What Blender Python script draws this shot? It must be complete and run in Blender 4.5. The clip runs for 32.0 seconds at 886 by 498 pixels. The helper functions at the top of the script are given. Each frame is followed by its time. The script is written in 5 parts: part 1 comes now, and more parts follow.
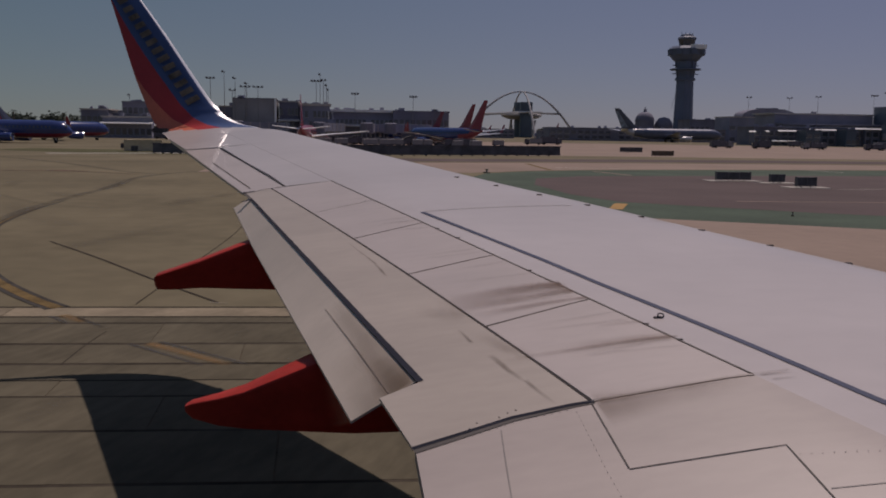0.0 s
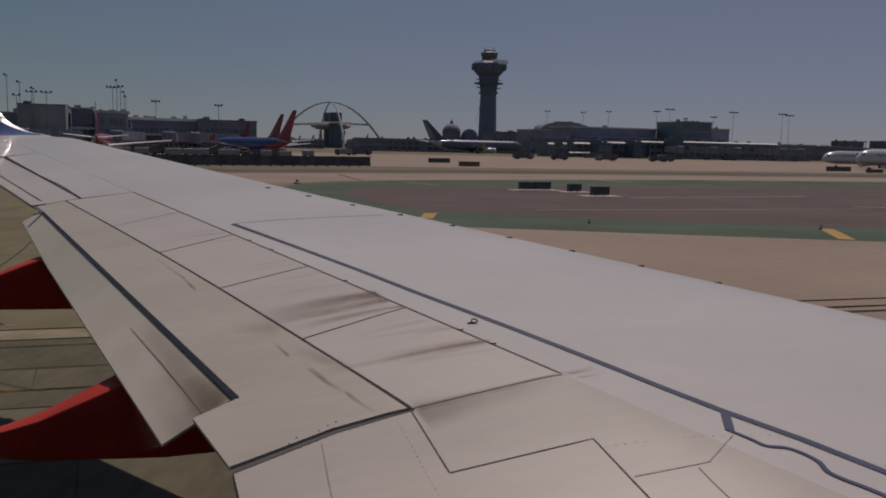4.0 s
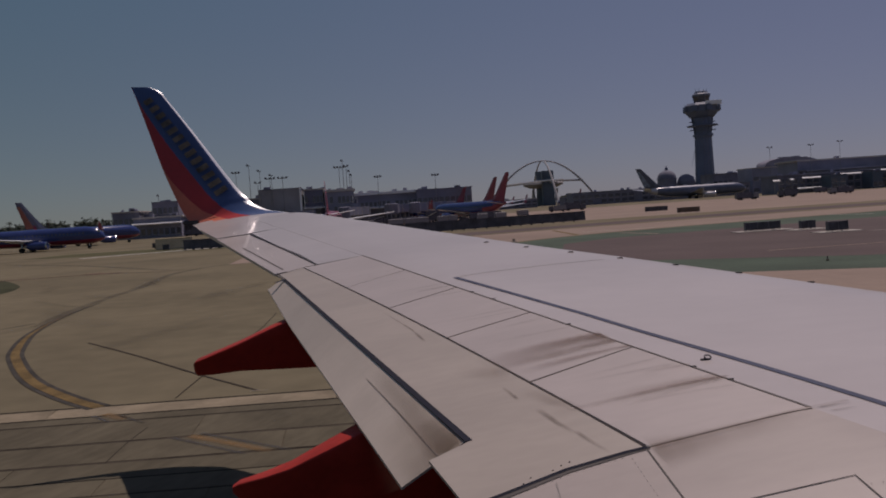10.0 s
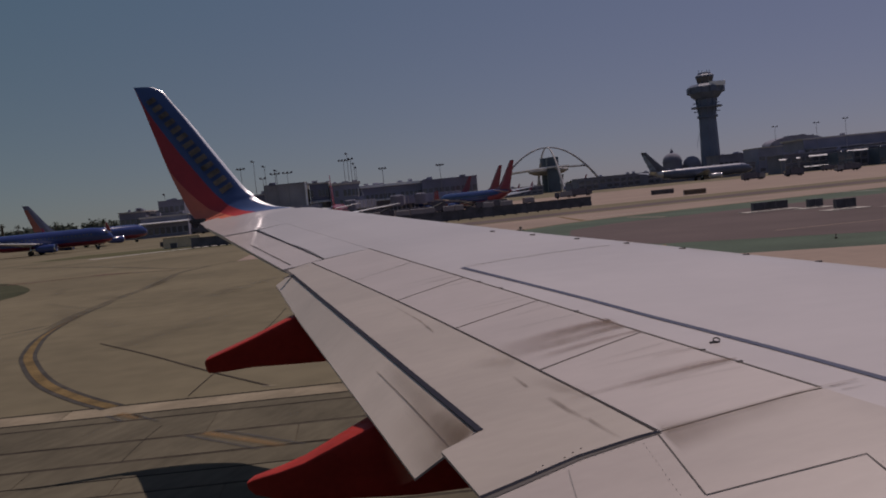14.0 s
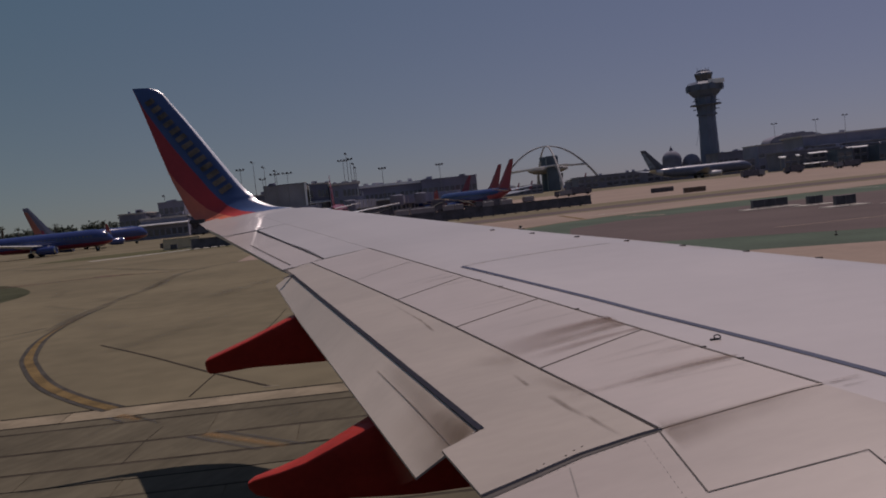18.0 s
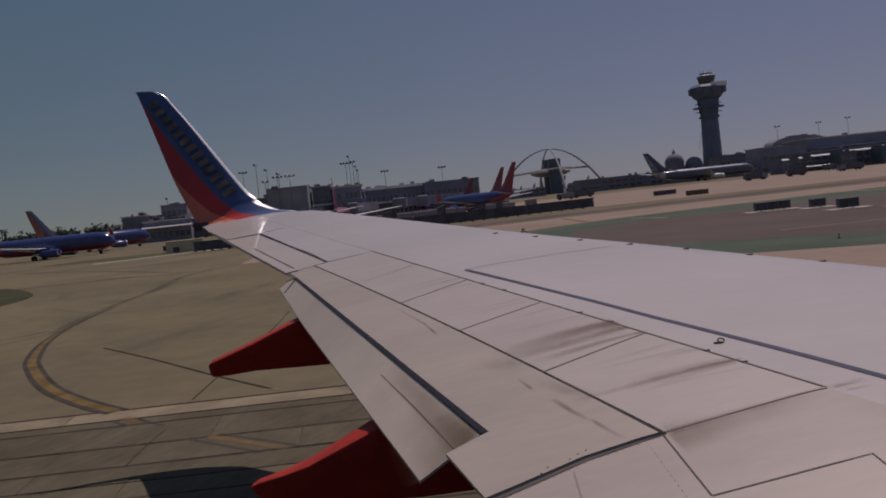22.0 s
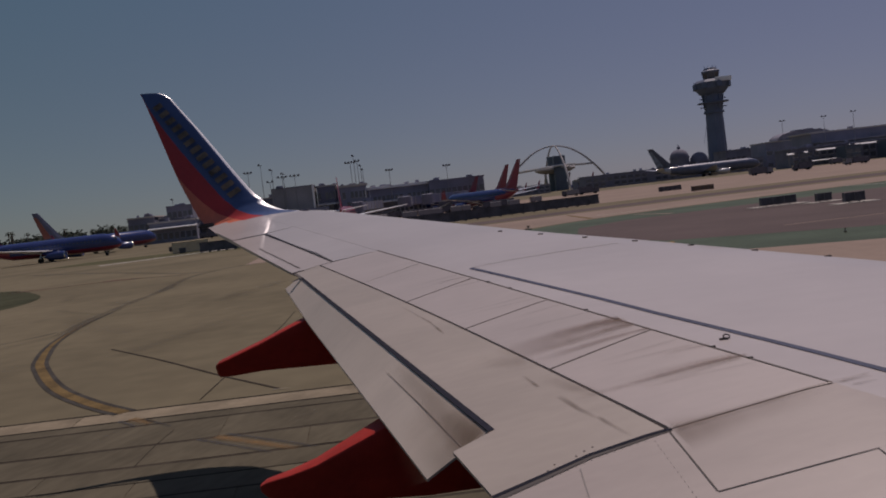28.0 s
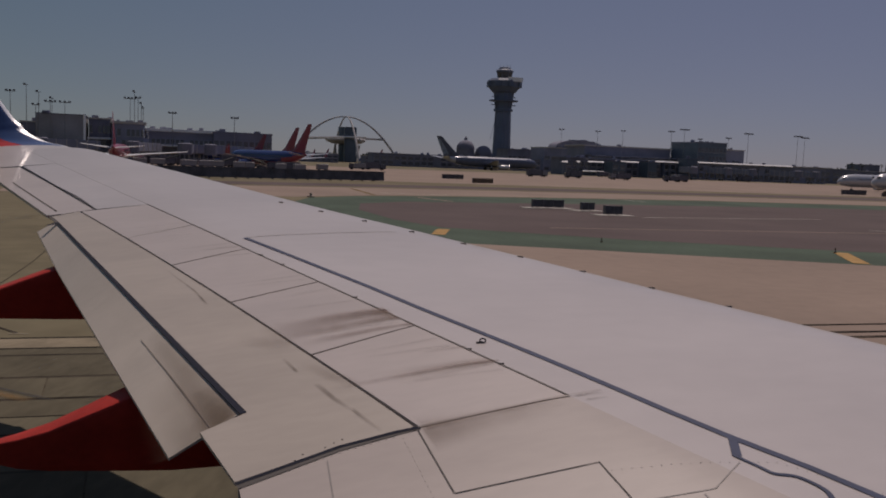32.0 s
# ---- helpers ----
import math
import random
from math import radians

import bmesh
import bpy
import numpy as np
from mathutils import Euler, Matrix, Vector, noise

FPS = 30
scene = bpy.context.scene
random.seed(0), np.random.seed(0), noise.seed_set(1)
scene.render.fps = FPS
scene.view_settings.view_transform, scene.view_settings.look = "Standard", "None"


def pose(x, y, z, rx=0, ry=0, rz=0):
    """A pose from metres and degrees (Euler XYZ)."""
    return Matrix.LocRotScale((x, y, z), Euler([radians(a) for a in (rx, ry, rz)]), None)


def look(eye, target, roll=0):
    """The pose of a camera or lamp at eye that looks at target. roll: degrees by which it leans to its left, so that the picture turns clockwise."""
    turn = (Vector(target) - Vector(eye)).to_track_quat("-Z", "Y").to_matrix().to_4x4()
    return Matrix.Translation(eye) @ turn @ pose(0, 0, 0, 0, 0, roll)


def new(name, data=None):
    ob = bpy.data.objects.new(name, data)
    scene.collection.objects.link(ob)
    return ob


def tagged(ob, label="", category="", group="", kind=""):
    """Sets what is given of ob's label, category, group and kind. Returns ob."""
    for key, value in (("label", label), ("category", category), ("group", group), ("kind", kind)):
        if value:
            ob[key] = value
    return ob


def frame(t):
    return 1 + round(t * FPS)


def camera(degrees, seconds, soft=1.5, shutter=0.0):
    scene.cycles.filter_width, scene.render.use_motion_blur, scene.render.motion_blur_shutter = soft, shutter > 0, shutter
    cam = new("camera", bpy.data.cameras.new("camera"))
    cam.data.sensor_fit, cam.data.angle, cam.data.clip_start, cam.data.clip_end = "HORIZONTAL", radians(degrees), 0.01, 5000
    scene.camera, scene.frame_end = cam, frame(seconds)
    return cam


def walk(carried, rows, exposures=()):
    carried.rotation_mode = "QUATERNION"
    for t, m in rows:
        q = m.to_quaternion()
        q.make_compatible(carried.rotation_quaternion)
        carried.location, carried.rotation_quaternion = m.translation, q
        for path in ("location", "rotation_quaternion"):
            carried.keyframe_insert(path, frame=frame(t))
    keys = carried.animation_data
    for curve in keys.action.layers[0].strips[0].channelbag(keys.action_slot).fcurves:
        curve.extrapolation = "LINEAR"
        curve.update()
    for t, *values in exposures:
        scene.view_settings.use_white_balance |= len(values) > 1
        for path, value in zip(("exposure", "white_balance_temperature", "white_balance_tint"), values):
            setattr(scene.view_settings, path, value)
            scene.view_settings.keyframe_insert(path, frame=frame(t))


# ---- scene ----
cam = camera(54.6, 32.0, 1.9)
PATH = [
    (0, (0.362, 0.085, 3.886), (0.658, 2.044, 3.616), 0.9),
    (0.5, (0.364, 0.094, 3.891), (0.713, 2.044, 3.619), 0.2),
    (1, (0.337, 0.077, 3.89), (0.67, 2.031, 3.619), 0.2),
    (1.5, (0.357, 0.086, 3.896), (1.024, 1.961, 3.692), 1.1),
    (2, (0.349, 0.087, 3.888), (1.116, 1.925, 3.702), 1.2),
    (2.5, (0.348, 0.086, 3.894), (1.136, 1.916, 3.719), 1.1),
    (3, (0.342, 0.063, 3.889), (1.14, 1.886, 3.688), 1.5),
    (3.5, (0.344, 0.093, 3.886), (1.108, 1.928, 3.664), 1.4),
    (5.5, (0.341, 0.096, 3.881), (0.977, 1.973, 3.614), 1.4),
    (6, (0.331, 0.098, 3.881), (0.928, 1.989, 3.625), 0.8),
    (6.5, (0.329, 0.09, 3.826), (0.623, 2.06, 3.652), 0.9),
    (7, (0.331, 0.086, 3.817), (0.596, 2.068, 3.765), -1.6),
    (7.5, (0.339, 0.106, 3.813), (0.651, 2.077, 3.693), -1.0),
    (8, (0.331, 0.097, 3.809), (0.574, 2.081, 3.731), -2.9),
    (8.5, (0.337, 0.085, 3.803), (0.587, 2.066, 3.689), -3.1),
    (9, (0.331, 0.096, 3.8), (0.628, 2.072, 3.711), -2.1),
    (9.5, (0.335, 0.087, 3.801), (0.578, 2.071, 3.714), -3.5),
    (10, (0.333, 0.09, 3.796), (0.566, 2.074, 3.702), -3.8),
    (10.5, (0.326, 0.086, 3.802), (0.561, 2.069, 3.697), -4.1),
    (11, (0.335, 0.089, 3.8), (0.565, 2.073, 3.699), -4.5),
    (11.5, (0.335, 0.091, 3.798), (0.571, 2.074, 3.69), -4.7),
    (12, (0.334, 0.099, 3.8), (0.573, 2.081, 3.687), -4.8),
    (12.5, (0.338, 0.097, 3.799), (0.575, 2.08, 3.689), -4.9),
    (13, (0.338, 0.096, 3.799), (0.566, 2.079, 3.683), -5.2),
    (13.5, (0.34, 0.079, 3.803), (0.56, 2.064, 3.688), -5.4),
    (15.5, (0.337, 0.085, 3.802), (0.542, 2.071, 3.682), -6.2),
    (16, (0.336, 0.081, 3.805), (0.525, 2.069, 3.695), -5.8),
    (16.5, (0.336, 0.083, 3.799), (0.528, 2.07, 3.68), -5.3),
    (17, (0.341, 0.081, 3.795), (0.537, 2.068, 3.683), -5.4),
    (17.5, (0.344, 0.083, 3.8), (0.545, 2.07, 3.694), -6.1),
    (18, (0.343, 0.09, 3.797), (0.557, 2.075, 3.68), -6.0),
    (18.5, (0.342, 0.088, 3.801), (0.543, 2.074, 3.689), -6.4),
    (19, (0.342, 0.085, 3.801), (0.542, 2.072, 3.686), -6.1),
    (19.5, (0.345, 0.086, 3.802), (0.543, 2.073, 3.691), -6.2),
    (20, (0.347, 0.086, 3.801), (0.554, 2.073, 3.7), -5.9),
    (20.5, (0.343, 0.087, 3.801), (0.556, 2.073, 3.695), -6.1),
    (21, (0.342, 0.09, 3.799), (0.553, 2.076, 3.696), -6.3),
    (21.5, (0.342, 0.092, 3.799), (0.554, 2.078, 3.694), -6.3),
    (22, (0.335, 0.081, 3.803), (0.544, 2.067, 3.693), -6.0),
    (22.5, (0.341, 0.085, 3.799), (0.539, 2.072, 3.687), -5.9),
    (23, (0.345, 0.084, 3.8), (0.545, 2.071, 3.685), -6.0),
    (23.5, (0.342, 0.086, 3.801), (0.547, 2.072, 3.687), -6.2),
    (24, (0.338, 0.08, 3.804), (0.539, 2.066, 3.684), -6.5),
    (24.5, (0.341, 0.085, 3.802), (0.543, 2.071, 3.687), -6.5),
    (25, (0.339, 0.082, 3.805), (0.538, 2.069, 3.692), -6.5),
    (25.5, (0.338, 0.082, 3.803), (0.531, 2.07, 3.692), -6.2),
    (27.5, (0.339, 0.082, 3.804), (0.541, 2.068, 3.688), -6.6),
    (28, (0.337, 0.067, 3.808), (0.533, 2.054, 3.695), -6.6),
    (28.5, (0.339, 0.079, 3.806), (0.527, 2.067, 3.688), -6.5),
    (29, (0.342, 0.088, 3.801), (0.558, 2.073, 3.684), -6.2),
    (29.5, (0.354, 0.098, 3.806), (0.596, 2.077, 3.648), -6.1),
    (30, (0.343, 0.083, 3.839), (0.607, 2.062, 3.723), -3.5),
    (30.5, (0.361, 0.098, 3.871), (0.789, 2.039, 3.649), -0.3),
    (31, (0.347, 0.079, 3.905), (0.948, 1.977, 3.714), 3.2),
    (31.5, (0.345, 0.085, 3.905), (1.01, 1.964, 3.734), 2.7),
    (32, (0.349, 0.08, 3.903), (1.04, 1.946, 3.701), 2.3),
]
walk(cam, [(t, look(eye, target, roll)) for t, eye, target, roll in PATH], [(0.0, -0.26, 7000, 26), (1.0, -0.28, 7050, 26), (1.7, -0.30, 7050, 19), (3.5, -0.30, 7000, 16.5), (6.0, -0.33, 7150, 23), (6.7, -0.31, 7000, 26.5), (30.2, -0.31, 7000, 27), (31.0, -0.31, 7150, 23), (31.5, -0.31, 7150, 22.5), (32.0, -0.31, 7150, 22.5)])

# ---- world, sun ----
SUN = Vector((1.17, 1.55, 3.84)).normalized()
world = bpy.data.worlds.new("world")
scene.world = world
world.use_nodes = True
wn, wl = world.node_tree.nodes, world.node_tree.links
wn.clear()
sky = wn.new("ShaderNodeTexSky")
sky.sky_type = "NISHITA"
sky.sun_disc = False
sky.sun_elevation = math.asin(SUN.z)
sky.sun_rotation = math.atan2(SUN.x, SUN.y)
sky.air_density, sky.dust_density, sky.ozone_density = 0.8, 0.15, 3.0
bg = wn.new("ShaderNodeBackground")
bg.inputs["Strength"].default_value = 0.04
wo = wn.new("ShaderNodeOutputWorld")
haze = wn.new("ShaderNodeMix")
haze.data_type = "RGBA"
haze.inputs["Factor"].default_value = 0.6
# the haze is warmer towards the sun's side and clears upwards
wtc, wsep = wn.new("ShaderNodeTexCoord"), wn.new("ShaderNodeSeparateXYZ")
wl.new(wtc.outputs["Generated"], wsep.inputs[0])


def sky_ramp(axis, low, high):
    r = wn.new("ShaderNodeMapRange")
    r.interpolation_type = "SMOOTHSTEP"
    r.inputs["From Min"].default_value, r.inputs["From Max"].default_value = low, high
    wl.new(wsep.outputs[axis], r.inputs["Value"])
    return r.outputs[0]


def sky_mix(fac, c0, c1):
    m = wn.new("ShaderNodeMix")
    m.data_type = "RGBA"
    wl.new(fac, m.inputs["Factor"])
    for key, c in (("A", c0), ("B", c1)):
        if isinstance(c, tuple):
            m.inputs[key].default_value = (*c, 1)
        else:
            wl.new(c, m.inputs[key])
    return m.outputs["Result"]


side = sky_ramp(0, -0.75, 0.75)
tone = sky_mix(sky_ramp(2, 0.0, 0.36), sky_mix(side, (2.2, 4.0, 3.9), (4.4, 4.9, 7.55)), sky_mix(side, (1.35, 3.95, 4.95), (3.5, 4.6, 7.5)))
tone = sky_mix(sky_ramp(2, 0.36, 0.75), tone, (3.15, 4.15, 7.0))
wl.new(tone, haze.inputs["B"])
wl.new(sky.outputs[0], haze.inputs["A"])
wl.new(haze.outputs["Result"], bg.inputs["Color"])
wl.new(bg.outputs[0], wo.inputs["Surface"])

sun_data = bpy.data.lights.new("sun", "SUN")
sun_data.energy, sun_data.angle, sun_data.color = 3.0, radians(0.53), (1.0, 0.95, 0.88)
sun = new("sun", sun_data)
sun.matrix_world = look(SUN * 500, (0, 0, 0))


# ---- materials ----
def mat(name, color, rough=0.6, metal=0.0, vary=0.15, scale=1.0, fine=20.0, bump=0.0, coat=0.0, second=None, stretch=(1, 1, 1), spec=0.5, turn=0.0, rand=0.0):
    """A painted or mineral surface with variation at two scales; rand: tone that differs from piece to piece."""
    m = bpy.data.materials.new(name)
    m.use_nodes = True
    n, k = m.node_tree.nodes, m.node_tree.links
    b = n["Principled BSDF"]
    b.inputs["Roughness"].default_value, b.inputs["Metallic"].default_value = rough, metal
    b.inputs["Coat Weight"].default_value = coat
    b.inputs["Specular IOR Level"].default_value = spec
    tc, mp = n.new("ShaderNodeTexCoord"), n.new("ShaderNodeMapping")
    mp.vector_type = "TEXTURE"
    mp.inputs["Scale"].default_value = tuple(1 / v for v in stretch)
    mp.inputs["Rotation"].default_value = (0, 0, radians(turn))
    k.new(tc.outputs["Object"], mp.inputs["Vector"])
    big, small = n.new("ShaderNodeTexNoise"), n.new("ShaderNodeTexNoise")
    big.inputs["Scale"].default_value, small.inputs["Scale"].default_value = scale, fine
    big.inputs["Detail"].default_value = small.inputs["Detail"].default_value = 5
    for t in (big, small):
        k.new(mp.outputs[0], t.inputs["Vector"])
    add = n.new("ShaderNodeMath")
    add.operation = "ADD"
    half = n.new("ShaderNodeMath")
    half.operation = "MULTIPLY"
    half.inputs[1].default_value = 0.45
    k.new(small.outputs["Fac"], half.inputs[0])
    k.new(big.outputs["Fac"], add.inputs[0])
    k.new(half.outputs[0], add.inputs[1])
    ramp = n.new("ShaderNodeValToRGB")
    c2 = second or tuple(v * (1 - 2 * vary) for v in color)
    c1 = tuple(min(1, v * (1 + vary)) for v in color)
    ramp.color_ramp.elements[0].position, ramp.color_ramp.elements[1].position = 0.45, 0.95
    ramp.color_ramp.elements[0].color, ramp.color_ramp.elements[1].color = (*c2, 1), (*c1, 1)
    k.new(add.outputs[0], ramp.inputs[0])
    shade = ramp.outputs[0]
    if rand:
        info, rng_map, hsv = n.new("ShaderNodeObjectInfo"), n.new("ShaderNodeMapRange"), n.new("ShaderNodeHueSaturation")
        rng_map.inputs["To Min"].default_value, rng_map.inputs["To Max"].default_value = 1 - rand, 1 + rand
        k.new(info.outputs["Random"], rng_map.inputs["Value"])
        k.new(rng_map.outputs[0], hsv.inputs["Value"])
        k.new(shade, hsv.inputs["Color"])
        shade = hsv.outputs[0]
    k.new(shade, b.inputs["Base Color"])
    if bump:
        bp = n.new("ShaderNodeBump")
        bp.inputs["Strength"].default_value, bp.inputs["Distance"].default_value = bump, 0.01
        k.new(small.outputs["Fac"], bp.inputs["Height"])
        k.new(bp.outputs[0], b.inputs["Normal"])
    return m


def stain_mat(name, color, strength, grain=6.0, lead=60.0, fade=0.8):
    """Thin grime film: it fades along and across its strip, and leaves the paint below in view."""
    m = bpy.data.materials.new(name)
    m.use_nodes = True
    n, k = m.node_tree.nodes, m.node_tree.links
    b = n["Principled BSDF"]
    b.inputs["Base Color"].default_value, b.inputs["Roughness"].default_value = (*color, 1), 0.8
    uv, sep = n.new("ShaderNodeUVMap"), n.new("ShaderNodeSeparateXYZ")
    k.new(uv.outputs[0], sep.inputs[0])

    def op(kind, a, c):
        o = n.new("ShaderNodeMath")
        o.operation = kind
        for i, v in enumerate((a, c)):
            if isinstance(v, (int, float)):
                o.inputs[i].default_value = v
            else:
                k.new(v, o.inputs[i])
        return o.outputs[0]

    offset = op("SUBTRACT", op("MULTIPLY", sep.outputs[1], 2.0), 1.0)
    across = op("SUBTRACT", 1.0, op("MULTIPLY", offset, offset))
    along = op("MULTIPLY", op("SUBTRACT", 1.0, sep.outputs[0]), op("MINIMUM", op("MULTIPLY", sep.outputs[0], lead), 1.0))
    noise_t = n.new("ShaderNodeTexNoise")
    noise_t.inputs["Scale"].default_value, noise_t.inputs["Detail"].default_value = grain, 6
    tc = n.new("ShaderNodeTexCoord")
    k.new(tc.outputs["Object"], noise_t.inputs["Vector"])
    a = op("MULTIPLY", op("MULTIPLY", op("POWER", across, 2.0), op("POWER", along, fade)), op("MULTIPLY", op("POWER", noise_t.outputs["Fac"], 1.2), 2.0 * strength))
    a = op("MINIMUM", a, 0.9)
    tr, mx = n.new("ShaderNodeBsdfTransparent"), n.new("ShaderNodeMixShader")
    k.new(a, mx.inputs[0])
    k.new(tr.outputs[0], mx.inputs[1])
    k.new(b.outputs[0], mx.inputs[2])
    k.new(mx.outputs[0], n["Material Output"].inputs["Surface"])
    return m


def glass_mat(name, color, rough=0.08):
    m = mat(name, color, rough, 0.0, 0.2, 0.3, 2.0)
    m.node_tree.nodes["Principled BSDF"].inputs["Coat Weight"].default_value = 0.6
    return m


M_WING = mat("wing_grey_paint", (0.468, 0.426, 0.409), 0.34, 0.0, 0.05, 0.7, 7.0, 0.02, 0.30, stretch=(0.5, 1, 1))
M_SPOIL = mat("spoiler_grey_paint", (0.422, 0.371, 0.345), 0.40, 0.0, 0.05, 1.2, 12.0, 0.02, 0.20, stretch=(0.5, 1.4, 1))
M_FLAP = mat("flap_grey_paint", (0.352, 0.308, 0.264), 0.45, 0.0, 0.07, 1.4, 14.0, 0.03, 0.1, stretch=(0.4, 1.2, 1))
M_AFT = mat("aft_flap_paint", (0.51, 0.447, 0.377), 0.45, 0.0, 0.05, 1.6, 15.0, 0.03, stretch=(0.6, 1.2, 1))
M_COVE = mat("gap_shade_dark", (0.035, 0.035, 0.038), 0.7)
M_SEAM = mat("panel_gap_sealant", (0.07, 0.06, 0.055), 0.75)
M_FLAPSEAM = mat("brown_flap_joint", (0.19, 0.15, 0.12), 0.7)
M_EDGESHADE = mat("soft_shadow_panel_edge", (0.30, 0.265, 0.245), 0.6, 0, 0.25, 2.0, 9.0)
M_FAINT = mat("faint_joint", (0.25, 0.23, 0.215), 0.6)
M_SLOT = mat("slot_shadow_seal", (0.024, 0.026, 0.038), 0.9, spec=0.1)
M_LINE = mat("blue_grey_line_paint", (0.045, 0.056, 0.10), 0.6, 0, 0.12, 4, 40, spec=0.2)
M_LEADING = mat("metal_nose_and_glint", (0.90, 0.90, 0.90), 0.36, 0.75, 0.03, 3, 20)
# inboard paint is darker for grime and for the light's falloff there
M_INBOARD = mat("dimmed_inboard_grey", (0.356, 0.310, 0.283), 0.42, 0.0, 0.06, 1.2, 12.0, 0.02, stretch=(0.5, 1.4, 1))
# near-white that puts the sun's glint into the colour of far wings
M_WINGGLINT = mat("wing_glint_white", (0.86, 0.86, 0.86), 0.3, 0.25, 0.03, 3, 20)
M_STEEL = mat("bare_metal", (0.62, 0.62, 0.62), 0.22, 1.0, 0.05, 4, 30)
M_BOLT = mat("dark_fastener", (0.05, 0.045, 0.045), 0.6)
M_RED = mat("fairing_red_paint", (0.39, 0.036, 0.026), 0.5, 0, 0.14, 3, 20, 0, 0.0, spec=0.15)
M_WRED = mat("winglet_red_paint", (0.37, 0.033, 0.035), 0.42, 0, 0.08, 2, 16, 0, 0.0, spec=0.35)
M_WORANGE = mat("winglet_orange_paint", (0.60, 0.16, 0.095), 0.42, 0, 0.08, 2, 16, 0, 0.0, spec=0.3)
M_WBLUE = mat("winglet_blue_paint", (0.036, 0.078, 0.195), 0.36, 0, 0.08, 2, 16, 0, 0.0, spec=0.45)
M_GOLD = mat("dull_gold_paint", (0.225, 0.20, 0.16), 0.55, 0, 0.3, 5, 30, spec=0.3)
M_GRIME = stain_mat("grime_film", (0.18, 0.118, 0.095), 0.50)
M_GRIME_SOFT = stain_mat("soft_grime_film", (0.20, 0.138, 0.105), 0.27, 3.0)
M_CORNER = stain_mat("corner_shade_grime_film", (0.17, 0.12, 0.09), 0.30, 3.0)
M_FAINTSTREAK = stain_mat("faint_streak_film", (0.18, 0.14, 0.115), 0.13, 4.0, 12.0)
M_GRIME_LOW = stain_mat("faint_grime_film", (0.19, 0.145, 0.115), 0.24, 4.0, 3.0)
M_SCUFF = stain_mat("scuff_film", (0.12, 0.09, 0.07), 0.55, 9.0, 6.0)
M_FLAPSTAIN = stain_mat("brown_flap_stain", (0.16, 0.105, 0.065), 0.50, 2.0, 400.0, 0.9)
M_FLAPDUST = stain_mat("thin_flap_dust", (0.17, 0.12, 0.08), 0.40, 3.0, 400.0, 1.0)
M_SWEEP = stain_mat("tyre_sweep_film", (0.05, 0.041, 0.031), 0.38, 0.8, 8.0, 0.15)
M_SMUDGE = stain_mat("dark_smudge_film", (0.06, 0.05, 0.036), 0.16, 0.9, 5.0, 0.4)
M_BORDERFILM = stain_mat("worn_border_film", (0.045, 0.043, 0.042), 0.75, 2.5, 8.0, 0.25)
M_RUSTFILM = stain_mat("rust_brown_film", (0.11, 0.05, 0.028), 1.3, 0.35, 6.0, 0.4)
M_YFILM = stain_mat("faded_yellow_film", (0.21, 0.12, 0.04), 0.85, 1.6, 8.0, 0.3)
M_PFILM = stain_mat("pale_rubbed_film", (0.30, 0.26, 0.20), 0.6, 1.2, 8.0, 0.3)

M_CONC = mat("concrete_apron", (0.152, 0.131, 0.084), 0.92, 0, 0.17, 0.07, 0.9, 0.15, spec=0.12)
M_CONC_NEAR = mat("worn_concrete", (0.096, 0.080, 0.055), 0.92, 0, 0.17, 0.8, 7.0, 0.3, stretch=(0.3, 1, 1), spec=0.12, turn=68)
M_SLAB = mat("worn_concrete_slab", (0.107, 0.094, 0.065), 0.92, 0, 0.20, 0.7, 6.0, 0.4, stretch=(0.35, 1, 1), spec=0.12, turn=66, rand=0.07)
M_SAND = mat("pale_concrete", (0.245, 0.186, 0.150), 0.9, 0, 0.10, 0.08, 1.5, 0.1, spec=0.2)
M_ASPH = mat("brown_grey_asphalt", (0.094, 0.070, 0.067), 0.92, 0, 0.12, 0.12, 3.0, 0.2, spec=0.2)
M_GREEN = mat("green_painted_asphalt", (0.058, 0.084, 0.060), 0.9, 0, 0.18, 0.15, 3.0, 0.2, spec=0.2)
M_GRASS = mat("dry_grass", (0.088, 0.086, 0.044), 0.95, 0, 0.2, 0.1, 1.5, 0.2, spec=0.1)
M_SCRUB = mat("dark_scrub_grass", (0.058, 0.062, 0.038), 0.95, 0, 0.25, 0.2, 2, 0.2, spec=0.05)
M_FINGREY = mat("airliner_fin_slate", (0.10, 0.115, 0.17), 0.17, 0, 0.1, 0.4, 4, 0, 0.0)
M_FINO = mat("airliner_fin_dull_orange", (0.27, 0.085, 0.055), 0.4, 0, 0.1, 0.4, 4, 0, 0.2)
M_JOINT = mat("joint_filler", (0.022, 0.019, 0.016), 0.95, spec=0.05)
M_SOFTJOINT = mat("worn_joint_filler", (0.055, 0.046, 0.036), 0.95, 0, 0.3, 0.6, 5, spec=0.05)
M_CRACK = mat("tar_seal", (0.045, 0.037, 0.029), 0.95, spec=0.08)
M_PALE = mat("pale_edge_concrete", (0.215, 0.180, 0.125), 0.9, 0, 0.18, 0.8, 6, 0.1, spec=0.15, rand=0.06)
M_YELLOW = mat("worn_yellow_paint", (0.150, 0.101, 0.040), 0.85, 0, 0.28, 1.5, 12, spec=0.15)
M_YELLOW2 = mat("fresh_yellow_paint", (0.36, 0.215, 0.075), 0.8, 0, 0.15, 1.5, 12, spec=0.2)
M_BLACKP = mat("worn_black_paint", (0.058, 0.054, 0.047), 0.9, 0, 0.25, 1.5, 12, spec=0.1)
